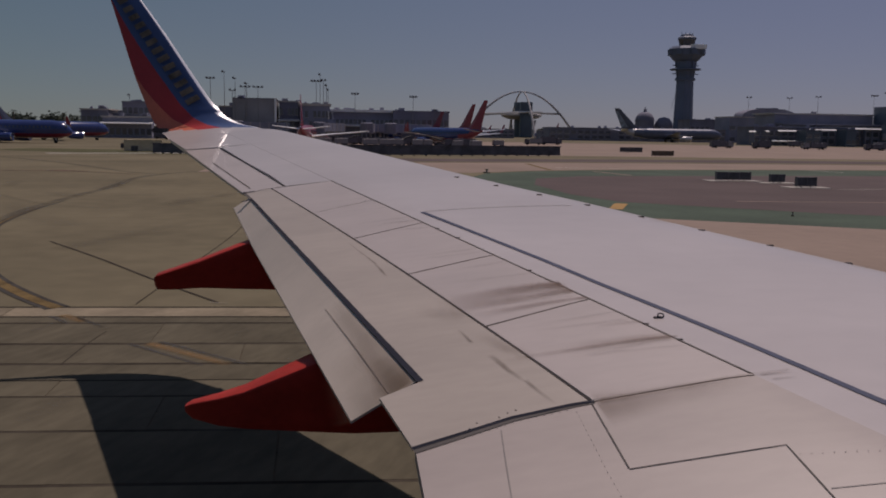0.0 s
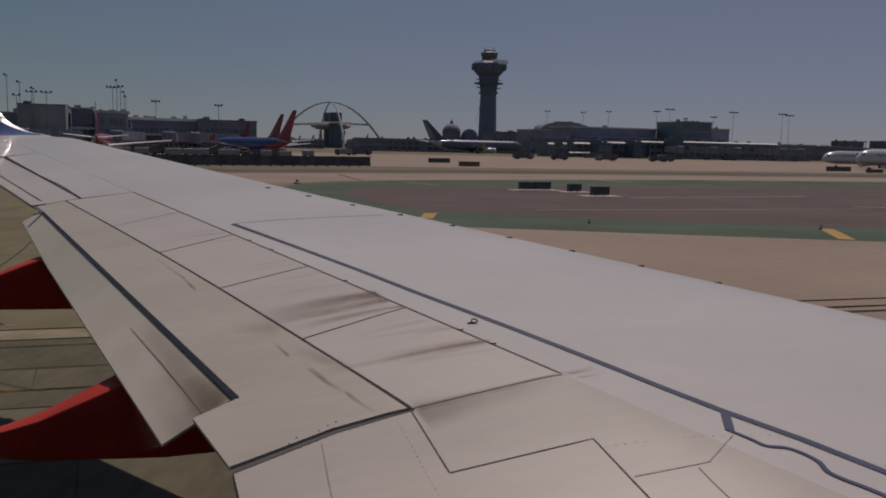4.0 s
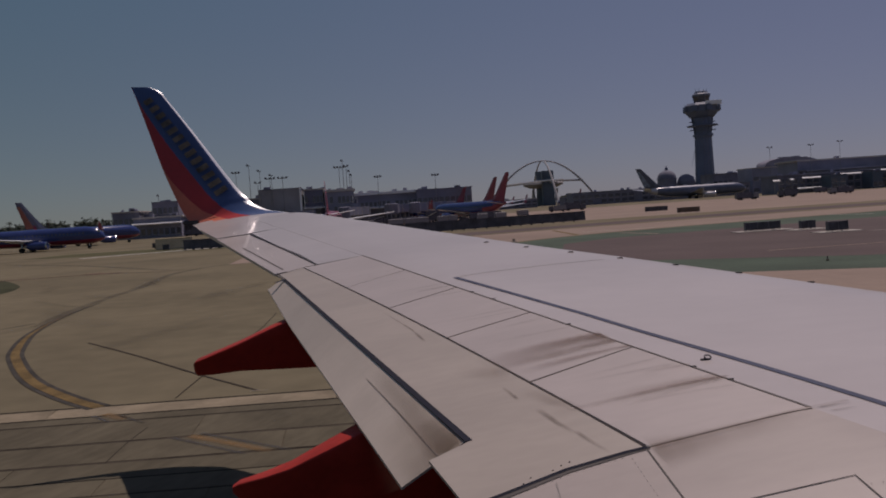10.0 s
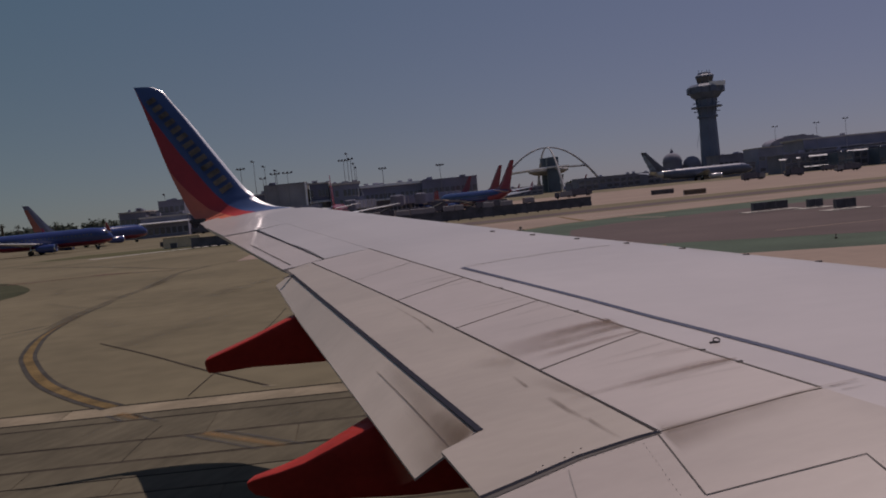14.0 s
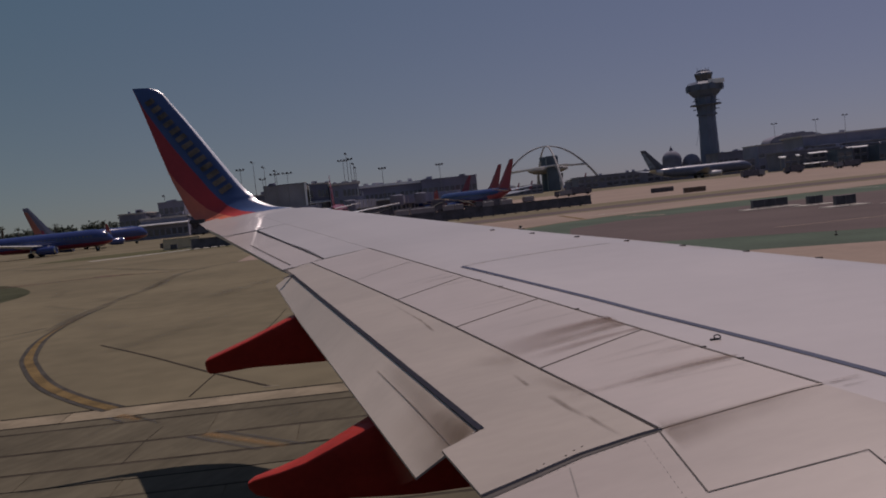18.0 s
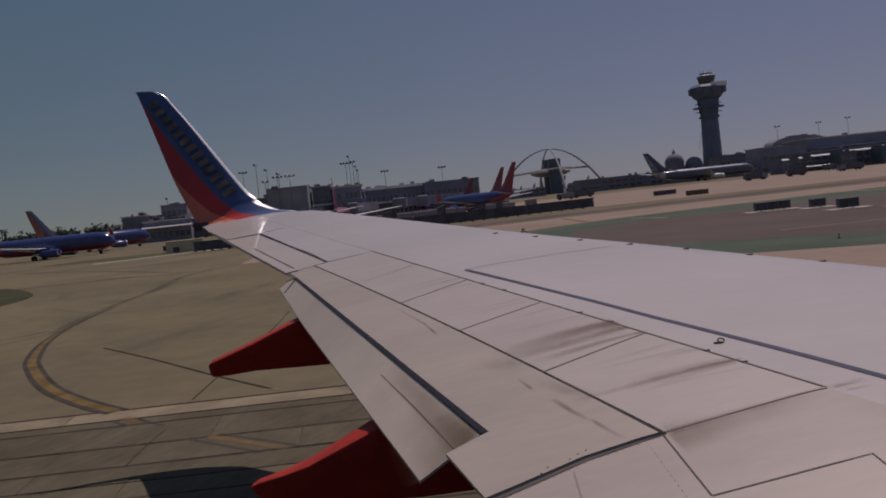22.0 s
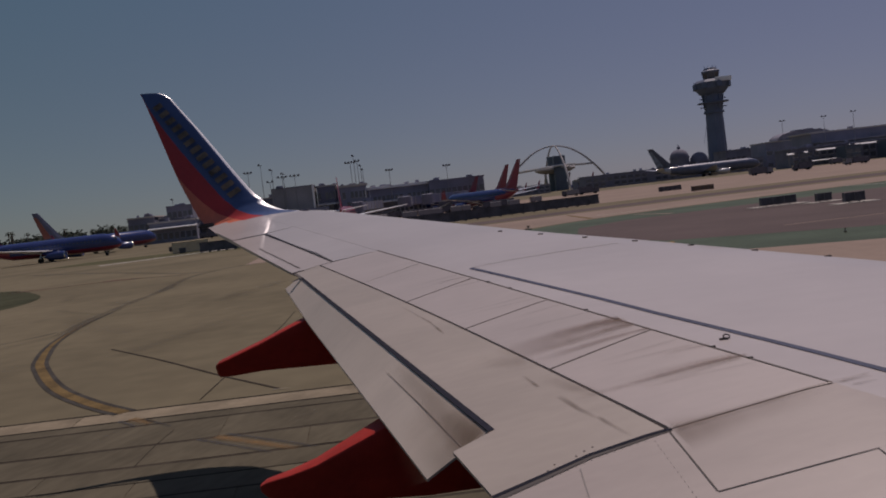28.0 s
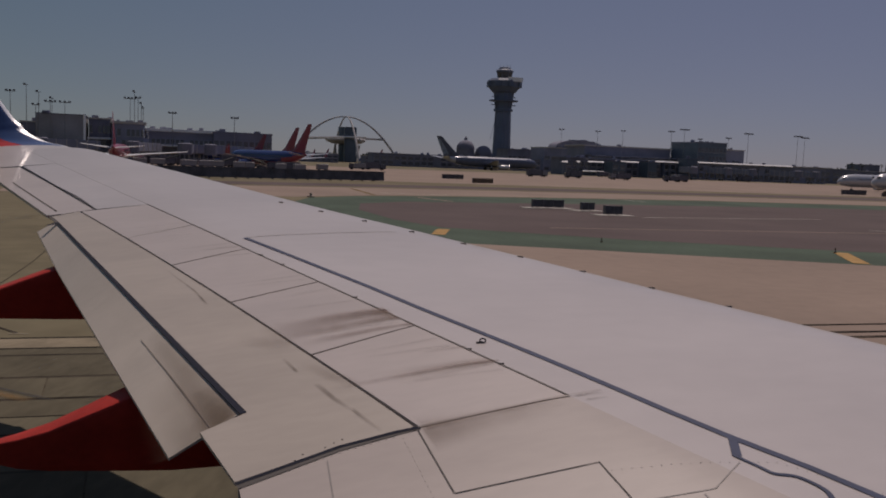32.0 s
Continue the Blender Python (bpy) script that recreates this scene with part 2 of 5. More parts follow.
M_WHITEP = mat("worn_white_paint", (0.34, 0.32, 0.28), 0.8, 0, 0.15, 1, 8)

M_BBLUE = mat("airliner_blue_paint", (0.03, 0.05, 0.16), 0.17, 0, 0.08, 0.4, 4, 0, 0.0, spec=0.5)
M_BRED = mat("airliner_red_paint", (0.24, 0.026, 0.05), 0.32, 0, 0.08, 0.4, 4, 0, 0.4)
M_BORANGE = mat("airliner_orange_paint", (0.38, 0.09, 0.05), 0.35, 0, 0.08, 0.4, 4, 0, 0.4)
M_WHITE = mat("airliner_white_paint", (0.46, 0.46, 0.49), 0.25, 0, 0.04, 0.4, 4, 0, 0.5)
M_SILVER = mat("silver_grey_paint", (0.42, 0.43, 0.46), 0.3, 0.2, 0.06, 0.4, 4, 0, 0.4)
# black lifted towards slate, with the far haze put into it
M_BLACK = mat("hazed_black_paint", (0.07, 0.077, 0.10), 0.3, 0, 0.2, 0.3, 3, 0, 0.4)
M_FINPALE = mat("airliner_fin_pale_pattern", (0.20, 0.245, 0.29), 0.4, 0, 0.35, 0.7, 3)
M_TYRE = mat("tyre_rubber", (0.025, 0.025, 0.025), 0.85)
# far panes, walls, tower and panels: base colours lifted and blued to paint haze
M_PANE = glass_mat("hazed_dark_pane", (0.085, 0.09, 0.11), 0.15)
M_WALL = mat("hazed_tan_wall", (0.29, 0.285, 0.30), 0.85, 0, 0.12, 0.15, 2)
M_WALLD = mat("hazed_dark_wall", (0.170, 0.172, 0.225), 0.85, 0, 0.14, 0.15, 2)
M_WALLG = mat("hazed_grey_wall", (0.225, 0.232, 0.305), 0.8, 0, 0.12, 0.15, 2)
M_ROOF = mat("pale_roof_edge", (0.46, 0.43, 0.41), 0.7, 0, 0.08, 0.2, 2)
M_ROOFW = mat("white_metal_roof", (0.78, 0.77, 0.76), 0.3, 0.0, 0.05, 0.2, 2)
M_TOWER = mat("hazed_tower_concrete", (0.140, 0.170, 0.245), 0.8, 0, 0.10, 0.08, 1)
M_TOWERD = mat("hazed_tower_metal", (0.105, 0.133, 0.20), 0.6, 0.0, 0.12, 0.1, 1)
M_TEAL = mat("hazed_teal_panels", (0.085, 0.115, 0.155), 0.5, 0, 0.15, 0.1, 1)
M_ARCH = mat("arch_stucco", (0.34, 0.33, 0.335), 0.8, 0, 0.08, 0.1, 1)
M_POLE = mat("galvanised_pole", (0.23, 0.23, 0.24), 0.5, 0.6, 0.08, 0.5, 4)
M_LAMP = mat("lamp_housing", (0.10, 0.10, 0.115), 0.5)
# sign, fence and dark vehicle colours are lifted too, to carry haze
M_SIGN = mat("hazed_sign_black", (0.06, 0.061, 0.074), 0.6, 0, 0.25, 2, 15)
M_SIGNB = mat("sign_brown_back", (0.12, 0.085, 0.06), 0.7, 0, 0.2, 2, 15)
M_FENCE = mat("hazed_fence_metal", (0.088, 0.086, 0.104), 0.7, 0, 0.25, 0.6, 4, spec=0.3)
M_TRUNK = mat("bark", (0.10, 0.075, 0.055), 0.9, 0, 0.2, 3, 20)
M_LEAF = mat("foliage", (0.078, 0.096, 0.075), 0.85, 0, 0.3, 1, 6, spec=0.1)
M_TRUCK = mat("vehicle_grey_paint", (0.20, 0.20, 0.225), 0.4, 0, 0.08, 1, 6)
M_TRUCKD = mat("hazed_vehicle_dark", (0.082, 0.084, 0.112), 0.5, 0, 0.2, 1, 6)


# ---- mesh helpers ----
def thing(name, loc=(0, 0, 0), rz=0.0, label="", category="", group="", kind=""):
    e = new(name)
    e.empty_display_size = 0.2
    e.matrix_world = pose(*loc, 0, 0, rz)
    return tagged(e, label, category, group, kind)


def part(name, bm, material, parent=None, label="", smooth=False):
    """Links a bmesh as one mesh object under a thing or a part."""
    me = bpy.data.meshes.new(name)
    bmesh.ops.recalc_face_normals(bm, faces=bm.faces)
    bm.to_mesh(me)
    bm.free()
    for m in material if isinstance(material, (list, tuple)) else (material,):
        me.materials.append(m)
    if smooth:
        for p in me.polygons:
            p.use_smooth = True
        me.set_sharp_from_angle(angle=radians(38))
    ob = new(name, me)
    ob.parent = parent
    if label:
        ob["label"] = label
    return ob


def box(bm, x0, x1, y0, y1, z0, z1, bevel=0.0, m=None, mi=0):
    vs = [bm.verts.new((x, y, z)) for z in (z0, z1) for x, y in ((x0, y0), (x1, y0), (x1, y1), (x0, y1))]
    fs = [bm.faces.new([vs[i] for i in f]) for f in ((0, 3, 2, 1), (4, 5, 6, 7), (0, 1, 5, 4), (1, 2, 6, 5), (2, 3, 7, 6), (3, 0, 4, 7))]
    for f in fs:
        f.material_index = mi
    if m is not None:
        bmesh.ops.transform(bm, matrix=m, verts=vs)
    if bevel:
        bmesh.ops.bevel(bm, geom=list({e for f in fs for e in f.edges}), offset=bevel, segments=2, affect="EDGES")
    return bm


def boxed(*a, **k):
    return box(bmesh.new(), *a, **k)


def ring_loft(bm, rings, cap=True, mi=0):
    """Joins closed rings of equal length."""
    vs = [[bm.verts.new(p) for p in r] for r in rings]
    n = len(rings[0])
    for a, b in zip(vs, vs[1:]):
        for i in range(n):
            f = bm.faces.new((a[i], a[(i + 1) % n], b[(i + 1) % n], b[i]))
            f.material_index = mi
    if cap:
        for r in (vs[0], vs[-1]):
            try:
                bm.faces.new(r).material_index = mi
            except ValueError:
                pass
    return bm


def turned(profile, n=24, cx=0.0, cy=0.0):
    """A solid of revolution from (radius, height) pairs."""
    bm = bmesh.new()
    rings = [[(cx + max(r, 1e-3) * math.cos(2 * math.pi * i / n), cy + max(r, 1e-3) * math.sin(2 * math.pi * i / n), z) for i in range(n)] for r, z in profile]
    return ring_loft(bm, rings)


def tube(path, r0, r1=None, n=8, bm=None):
    """A round bar along a path of points."""
    bm = bm or bmesh.new()
    pts = [Vector(p) for p in path]
    r1 = r0 if r1 is None else r1
    rings = []
    for i, p in enumerate(pts):
        d = (pts[min(i + 1, len(pts) - 1)] - pts[max(i - 1, 0)]).normalized()
        side = d.cross(Vector((0, 0, 1)) if abs(d.z) < 0.9 else Vector((1, 0, 0))).normalized()
        up = side.cross(d)
        r = r0 + (r1 - r0) * i / (len(pts) - 1)
        rings.append([p + r * (math.cos(2 * math.pi * j / n) * side + math.sin(2 * math.pi * j / n) * up) for j in range(n)])
    return ring_loft(bm, rings)


def ellipse_ring(x, ry, rz, cy=0.0, cz=0.0, n=20, power=1.0):
    out = []
    for i in range(n):
        a = 2 * math.pi * i / n
        c, s = math.cos(a), math.sin(a)
        out.append((x, cy + ry * math.copysign(abs(c) ** power, c), cz + rz * math.copysign(abs(s) ** power, s)))
    return out


def ribbon(name, pts, width, material, parent, z, narrow=0, label=""):
    """A flat painted strip on the ground along plan points."""
    bm = bmesh.new()
    p = [Vector((*q[:2], 0)) for q in pts]
    rows = []
    for i, q in enumerate(p):
        d = (p[min(i + 1, len(p) - 1)] - p[max(i - 1, 0)]).normalized()
        s = Vector((-d.y, d.x, 0)) * width / 2 * (min(1.0, 0.12 + 0.88 * i / narrow) if narrow else 1.0)
        rows.append([bm.verts.new(q + s + Vector((0, 0, z))), bm.verts.new(q - s + Vector((0, 0, z)))])
    for a, b in zip(rows, rows[1:]):
        bm.faces.new((a[0], a[1], b[1], b[0]))
    return part(name, bm, material, parent, label)


def smooth_path(pts, k=6):
    """Catmull-Rom through plan points."""
    out = []
    p = [Vector(q) for q in pts]
    for i in range(len(p) - 1):
        a, b, c, d = p[max(i - 1, 0)], p[i], p[i + 1], p[min(i + 2, len(p) - 1)]
        for j in range(k):
            t = j / k
            out.append(tuple(0.5 * (2 * b + (c - a) * t + (2 * a - 5 * b + 4 * c - d) * t * t + (3 * b - a - 3 * c + d) * t**3)))
    out.append(tuple(p[-1]))
    return out


def area(name, pts, material, z, parent=None, label="", kind=""):
    bm = bmesh.new()
    bm.faces.new([bm.verts.new((x, y, z)) for x, y in pts])
    bmesh.ops.triangulate(bm, faces=bm.faces)
    return tagged(part(name, bm, material, parent, label), "", "", "", kind)


# ---- ground ----
gb = bmesh.new()
gv = []
for r in (0, 30, 80, 200, 600, 1500, 4200):
    gv.append([gb.verts.new((r * math.cos(a), r * math.sin(a), 0)) for a in [2 * math.pi * i / 48 for i in range(48)]] if r else [gb.verts.new((0, 0, 0))])
for i in range(48):
    gb.faces.new((gv[0][0], gv[1][i], gv[1][(i + 1) % 48]))
    for a, b in zip(gv[1:], gv[2:]):
        gb.faces.new((a[i], b[i], b[(i + 1) % 48], a[(i + 1) % 48]))
tagged(part("ground", gb, M_CONC), "sunlit tan concrete airfield apron reaching the horizon", "ground", "", "structure")

road = tagged(area("road", [(-60, 25.2), (60, 11.2), (60, -40), (-60, -40)], M_CONC_NEAR, 0.004), "worn grooved concrete taxiway under the parked airliner", "taxiway", "", "structure")


def edge(off, x):
    """Lines that run along the taxiway's edge."""
    return 18.92 - 0.073 * x + off


def along(name, off, width, material, z, x0=-60, x1=40):
    ribbon(name, [(x, edge(off, x)) for x in (x0, x1)], width, material, road, z)


# the thin strip at -5.58 paints the winglet's cast shadow as one more joint
JOINTS = ((0.0, 0.13), (-0.98, 0.11), (-1.58, 0.12), (-3.27, 0.13), (-4.63, 0.12), (-5.58, 0.055), (-6.4, 0.07), (-7.87, 0.08), (-9.6, 0.08), (-11.3, 0.08))
for off, w in JOINTS:
    along("joint", off, w + 0.03, M_SOFTJOINT if off in (-1.58, -3.27, -4.63, -6.4, -7.87, -9.6) else M_JOINT, 0.0065)
slab_mesh = {}
for (o0, w0), (o1, w1) in zip(JOINTS, JOINTS[1:]):
    # one mesh for each lane's slab, set down again and again
    far, near = o0 - w0 / 2, o1 + w1 / 2
    bm = bmesh.new()
    top = [bm.verts.new((x, o - 0.073 * x, 0.010)) for x, o in ((0.012, near), (5.988, near), (5.988, far), (0.012, far))]
    low = [bm.verts.new((v.co.x, v.co.y, 0.0045)) for v in top]
    bm.faces.new(top)
    for i in range(4):
        bm.faces.new((low[i], low[(i + 1) % 4], top[(i + 1) % 4], top[i]))
    me = bpy.data.meshes.new("slab")
    bm.to_mesh(me)
    bm.free()
    me.materials.append(M_PALE if o0 == 0.0 else M_SLAB)
    slab_mesh[o0] = me


def lay_slabs():
    """Concrete slabs of the taxiway, lane by lane."""
    for i, (off, me) in enumerate(slab_mesh.items()):
        for k in range(-7, 2):
            x = 6.0 * k + (1.7 * i) % 6.0
            if off == 0.0 and x > 6:
                continue
            ob = new("slab", me)
            ob.parent = road
            ob.location = (x, 18.92 - 0.073 * x, 0)


for off, x0, x1, w in ((-2.4, -14, 4, 0.03), (-3.9, -9, 3, 0.03), (-5.1, -12, 2, 0.03), (-7.1, -10, 2, 0.03), (-8.7, -9, 2, 0.03)):
    along("hairline_joint", off, w, M_CRACK, 0.0095, x0, x1)
# yellow lead-off line with black borders, and an older worn dash
curve = smooth_path([(-12.6, 67.8), (-12.3, 55.0), (-12.6, 44.0), (-12.0, 36.0), (-10.7, 30.2), (-9.5, 26.9), (-7.9, 23.4), (-6.3, 20.8), (-5.1, 19.2)])
markings = thing("taxiway_markings", (0, 0, 0), 0, "worn yellow taxiway lines with black borders on concrete", "markings", "", "structure")
ribbon("black_border", curve[10:], 0.54, M_BLACKP, markings, 0.012, 12)
ribbon("yellow_line", curve[13:], 0.27, M_YELLOW, markings, 0.017, 12)
ribbon("yellow_line", [(27.5, 108.5), (25.5, 90.0)], 0.6, M_YELLOW, markings, 0.012)
for a, b in (((16.0, 43.2), (17.6, 46.7)), ((35.3, 34.75), (32.0, 30.15))):
    ribbon("yellow_dash", [a, b], 0.75, M_YELLOW2, markings, 0.02)
for a, b, w in (((53, 49.7), (57.2, 47.2), 0.32), ((40, 60.5), (60, 62), 0.25), ((28, 96.6), (36, 95.3), 0.5), ((58.5, 97.0), (60.0, 90.5), 0.5)):
    ribbon("white_line", [a, b], w, M_WHITEP, markings, 0.02)
for a, b, w in (((29.5, 87.6), (30.6, 79.8), 0.55), ((25.5, 48.6), (52, 47.2), 0.30)):
    ribbon("faded_line", [a, b], w, M_SAND, markings, 0.02)
for a, b, w in (((16.0, 17.82), (30, 16.7), 0.06), ((15.4, 16.98), (30, 15.6), 0.06), ((14.9, 16.45), (30, 14.95), 0.06), ((14.0, 14.85), (30, 13.2), 0.06)):
    ribbon("joint", [a, b], w, M_JOINT, road, 0.012)

# tar-sealed cracks and tyre sweeps
cracks = thing("crack_seals", (0, 0, 0), 0, "dark tar-sealed cracks in the concrete", "cracks", "", "structure")
for pts, w in (
    ([(-8.5, 30.6), (-6.0, 26.6), (-3.6, 22.5), (-1.8, 19.6)], 0.075),
    ([(-2.5, 35.5), (-2.7, 30.7), (-3.4, 21.6), (-3.55, 19.5)], 0.035),
    ([(-3.58, 16.9), (-3.7, 15.8), (-3.76, 14.5)], 0.03),
):
    ribbon("crack_seal", smooth_path(pts), w, M_CRACK, cracks, 0.011)

# islands: green painted borders round brown asphalt
near_l, near_r = (8.0, 42.97), (46.0, 22.0)
isle = thing("painted_island", (0, 0, 0), 0, "brown asphalt island with faded green painted borders", "island", "", "structure")
area("green_border", [near_l, near_r, (150, 30), (140, 92), (104, 96.5), (76, 98), (55, 95.5), (38, 92.5), (29, 90), (22, 86.5), (16.7, 81.5), (11, 66)], M_GREEN, 0.006, isle)
area("asphalt_middle", [(18.0, 48.0), (26.4, 41.2), (37, 35.2), (46, 30.8), (140, 42), (128, 80), (80, 84.5), (44, 81), (34, 79), (25, 77.5), (19.5, 73), (17.0, 64), (16.8, 54)], M_ASPH, 0.011, isle)
area("near_pale_taxiway", [(3, 45.7), (8.0, 42.97), (46.0, 22.0), (60, 14.4), (60, 2), (6.5, 8.0), (3, 24)], M_SAND, 0.0055, isle)
strips = thing("far_taxiway", (0, 0, 0), 0, "pale concrete taxiway beyond the green island", "taxiway", "", "structure")
area("pale_strip", [(-10, 80), (15.5, 82.5), (22, 87.7), (29, 91.3), (38, 93.9), (55, 96.9), (76, 99.4), (104, 98), (260, 88), (260, 112), (60, 116), (30, 112), (-10, 104)], M_SAND, 0.005, strips)
area("brown_strip", [(-10, 108), (30, 116), (60, 121), (260, 118), (260, 135), (71, 135), (30, 128), (-10, 120)], M_ASPH, 0.0052, strips)
area("pale_apron", [(-20, 138), (45, 150), (300, 138), (340, 330), (60, 360), (-40, 200)], M_SAND, 0.005, strips)
area("grass_strip", [(-52, 147), (-30, 132.2), (-8, 130.2), (-5, 139), (-18, 150), (-34, 158), (-48, 160)], M_GRASS, 0.006, strips)
area("grass_patch", smooth_path([(-45, 92), (-33, 84), (-29.7, 80), (-25.6, 72), (-23.5, 66.5), (-22.7, 61), (-23.8, 56.8), (-30, 55.2), (-45, 58)], 5), M_SCRUB, 0.006, strips)
ribbon("pale_line", [(-37.5, 130.6), (-30, 134.6), (-20, 139.0), (-5, 145.5)], 3.2, M_WHITEP, strips, 0.012)

# ---- the airliner whose wing fills the view ----
def x_lead(y):
    return 0.85 - 0.519 * (y - 13)


def x_hinge(y):
    return 2.375 - 0.3185 * (y - 3.7)


def x_spoil(y):
    return 1.595 - 0.2855 * (y - 3.67) + 0.04 * math.sin(math.pi * min(max((y - 3.67) / 5.745, 0), 1)) - 0.008 * max(0.0, y - 4.0)


def x_slot(y):
    return 0.875 - 0.2365 * (y - 4.145)


def x_trail(y):
    return -0.41 - 0.306 * (y - 9.49)


def z_top(x, y):
    """The upper surface: nearly flat ahead of the crease, falling to the trailing edge and round the nose."""
    u = x - (2.33 - 0.262 * (y - 3.7))
    soft = 0.12
    aft = 0.5 * (u - math.sqrt(u * u + soft * soft))
    z = 2.79 + 0.102 * (y - 3.7) + 0.13 * aft + 0.006
    reach = 0.9 if y < 9 else 0.9 - 0.06 * (y - 9)
    d = min(max((x_lead(y) - x) / reach, 0.0), 1.0)
    nose = 0.20 + 0.04 * min(max((y - 8.4) / 1.2, 0.0), 1.0)
    return z - nose * reach * (1 - math.sqrt(max(0.0, 1 - (1 - d) ** 2)))


airliner = thing("airliner", (0, 0, 0), 0, "airliner with pale grey wing, red flap fairings and blue winglet", "airplane")


def panel(name, corners, material, parent, nx=6, ny=12, dz=0.0, thick=0.04, rear=None, front=None, drop=0.0, label="", edge_fit=None):
    """A skin panel on the wing from its plan corners: rear inner, rear outer, front inner, front outer."""
    (a, b, c, d) = [Vector(q) for q in corners]
    bm = bmesh.new()
    grid = []
    for j in range(ny + 1):
        v = j / ny
        r, f = a.lerp(b, v), c.lerp(d, v)
        if rear:
            r = Vector((rear(r.y), r.y))
        if front:
            f = Vector((front(f.y), f.y))
        row = []
        for i in range(nx + 1):
            u = i / nx
            p = r.lerp(f, u)
            if edge_fit and edge_fit[0] == 1 and v > 0.7:
                end = b.lerp(d, u)
                p.y += (edge_fit[1](p.x) - end.y) * (v - 0.7) / 0.3
            elif edge_fit and edge_fit[0] == 0 and v < 0.5:
                p.y += (edge_fit[1](p.x) - a.lerp(c, u).y) * (1 - v / 0.5)
            row.append(bm.verts.new((p.x, p.y, z_top(p.x, p.y) + dz - drop * (1 - u) * (1 - 0.4 * max(0.0, (p.y - 7.6) / 1.5)))))
        grid.append(row)
    for j in range(ny):
        for i in range(nx):
            bm.faces.new((grid[j][i], grid[j][i + 1], grid[j + 1][i + 1], grid[j + 1][i]))
    rim = [e for e in bm.edges if e.is_boundary]
    made = bmesh.ops.extrude_edge_only(bm, edges=rim)
    bmesh.ops.translate(bm, vec=(0, 0, -thick), verts=[g for g in made["geom"] if isinstance(g, bmesh.types.BMVert)])
    low = [e for e in bm.edges if e.is_boundary]
    bmesh.ops.edgeloop_fill(bm, edges=low)
    return part(name, bm, material, parent, label, smooth=True)


# closed core: grey underside, top faces dark to paint shade in the panel gaps
core = bmesh.new()
rings = []
for j in range(41):
    y = 0.0 - 0.4 + 14.9 * j / 40
    if y < 3.6:
        xt = 0.85
    elif y < 9.3:
        xt = x_slot(y) + 0.06
    else:
        xt = x_trail(y) + 0.03
    xl = x_lead(y) - 0.05
    chord = xl - xt
    ring = []
    for i in range(15):
        x = xt + chord * i / 14
        ring.append((x, y, z_top(x, y) - 0.03))
    for i in range(14, -1, -1):
        s = i / 14
        th = 0.03 + 0.115 * chord * (4 * s * (1 - s)) ** 0.6 * (0.75 + 0.5 * s)
        ring.append((xt + chord * s, y, z_top(xt + chord * s, y) - 0.035 - th))
    rings.append(ring)
ring_loft(core, rings)
for f in core.faces:
    f.material_index = 0 if f.normal.z > 0 else 1
core.normal_update()
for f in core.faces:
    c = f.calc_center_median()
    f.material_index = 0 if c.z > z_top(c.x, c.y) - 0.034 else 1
part("wing_box", core, (M_COVE, M_WING), airliner, "grey wing underside, its top darkened as shade for the gaps", smooth=True)

skin = panel("upper_skin", [(0, -0.4), (0, 14.5), (9, -0.4), (9, 14.5)], M_WING, airliner, 26, 60, 0, 0.03, lambda y: x_hinge(y) + 0.003, x_lead, label="pale grey glossy wing skin")
panel("tip_skin", [(x_trail(12.98) + 0.02, 12.98), (x_trail(14.5), 14.5), (x_hinge(12.9), 12.90), (x_hinge(14.5), 14.5)], M_WING, airliner, 8, 8, 0, 0.025)
panel("aileron_shroud", [(0.058, 9.475), (-0.955, 12.875), (0.5, 9.44), (-0.5, 12.895)], M_WING, airliner, 6, 16, 0, 0.03, None, lambda y: x_hinge(y) - 0.001)
panel("aileron", [(-0.385, 9.385), (-1.50, 13.07), (0.028, 9.49), (-0.985, 12.855)], M_SPOIL, airliner, 6, 16, -0.004, 0.016, label="grey aileron with a trim tab")
SEAL = [(0.765, 3.512), (0.91, 3.552), (1.22, 3.64), (1.49, 3.668), (1.60, 3.668), (2.38, 3.695)]


def y_seal(x):
    for (xa, ya), (xb, yb) in zip(SEAL, SEAL[1:]):
        if x <= xb:
            return ya + (yb - ya) * max(0.0, (x - xa) / (xb - xa))
    return SEAL[-1][1]


inb = panel("inboard_panel", [(0.70, -0.4), (0.775, 3.49), (3.7, -0.4), (2.385, 3.675)], M_INBOARD, airliner, 24, 20, 0, 0.05, None, lambda y: x_hinge(y) + 0.003, edge_fit=(1, lambda x: y_seal(x) - 0.003))

cuts = [(3.67, 3.70), (4.725, 4.925), (5.855, 6.04), (6.96, 7.19), (8.03, 8.27), (9.415, 9.43)]
spoilers = []
for n, ((r0, f0), (r1, f1)) in enumerate(zip(cuts, cuts[1:])):
    g = 0.005 if n < 3 else 0.002
    spoilers.append(panel("spoiler" if n < 4 else "fixed_panel", [(0, r0 + (g if n else 0.0)), (0, r1 - g), (0, f0 + (g if n else 0.0)), (0, f1 - g)], M_SPOIL, airliner, 6, 8, 0.002, 0.03,
                          lambda y: x_spoil(y) + 0.009, lambda y: x_hinge(y) - 0.009, label="light grey spoiler panel with dark streaks" if n < 4 else ""))

flap = panel("main_flap", [(0, 4.15), (0, 9.33), (0, 4.15), (0, 9.445)], M_FLAP, airliner, 6, 24, 0, 0.03, lambda y: x_slot(y) + 0.004, lambda y: x_spoil(y) - 0.008, label="beige-grey stained main flap")
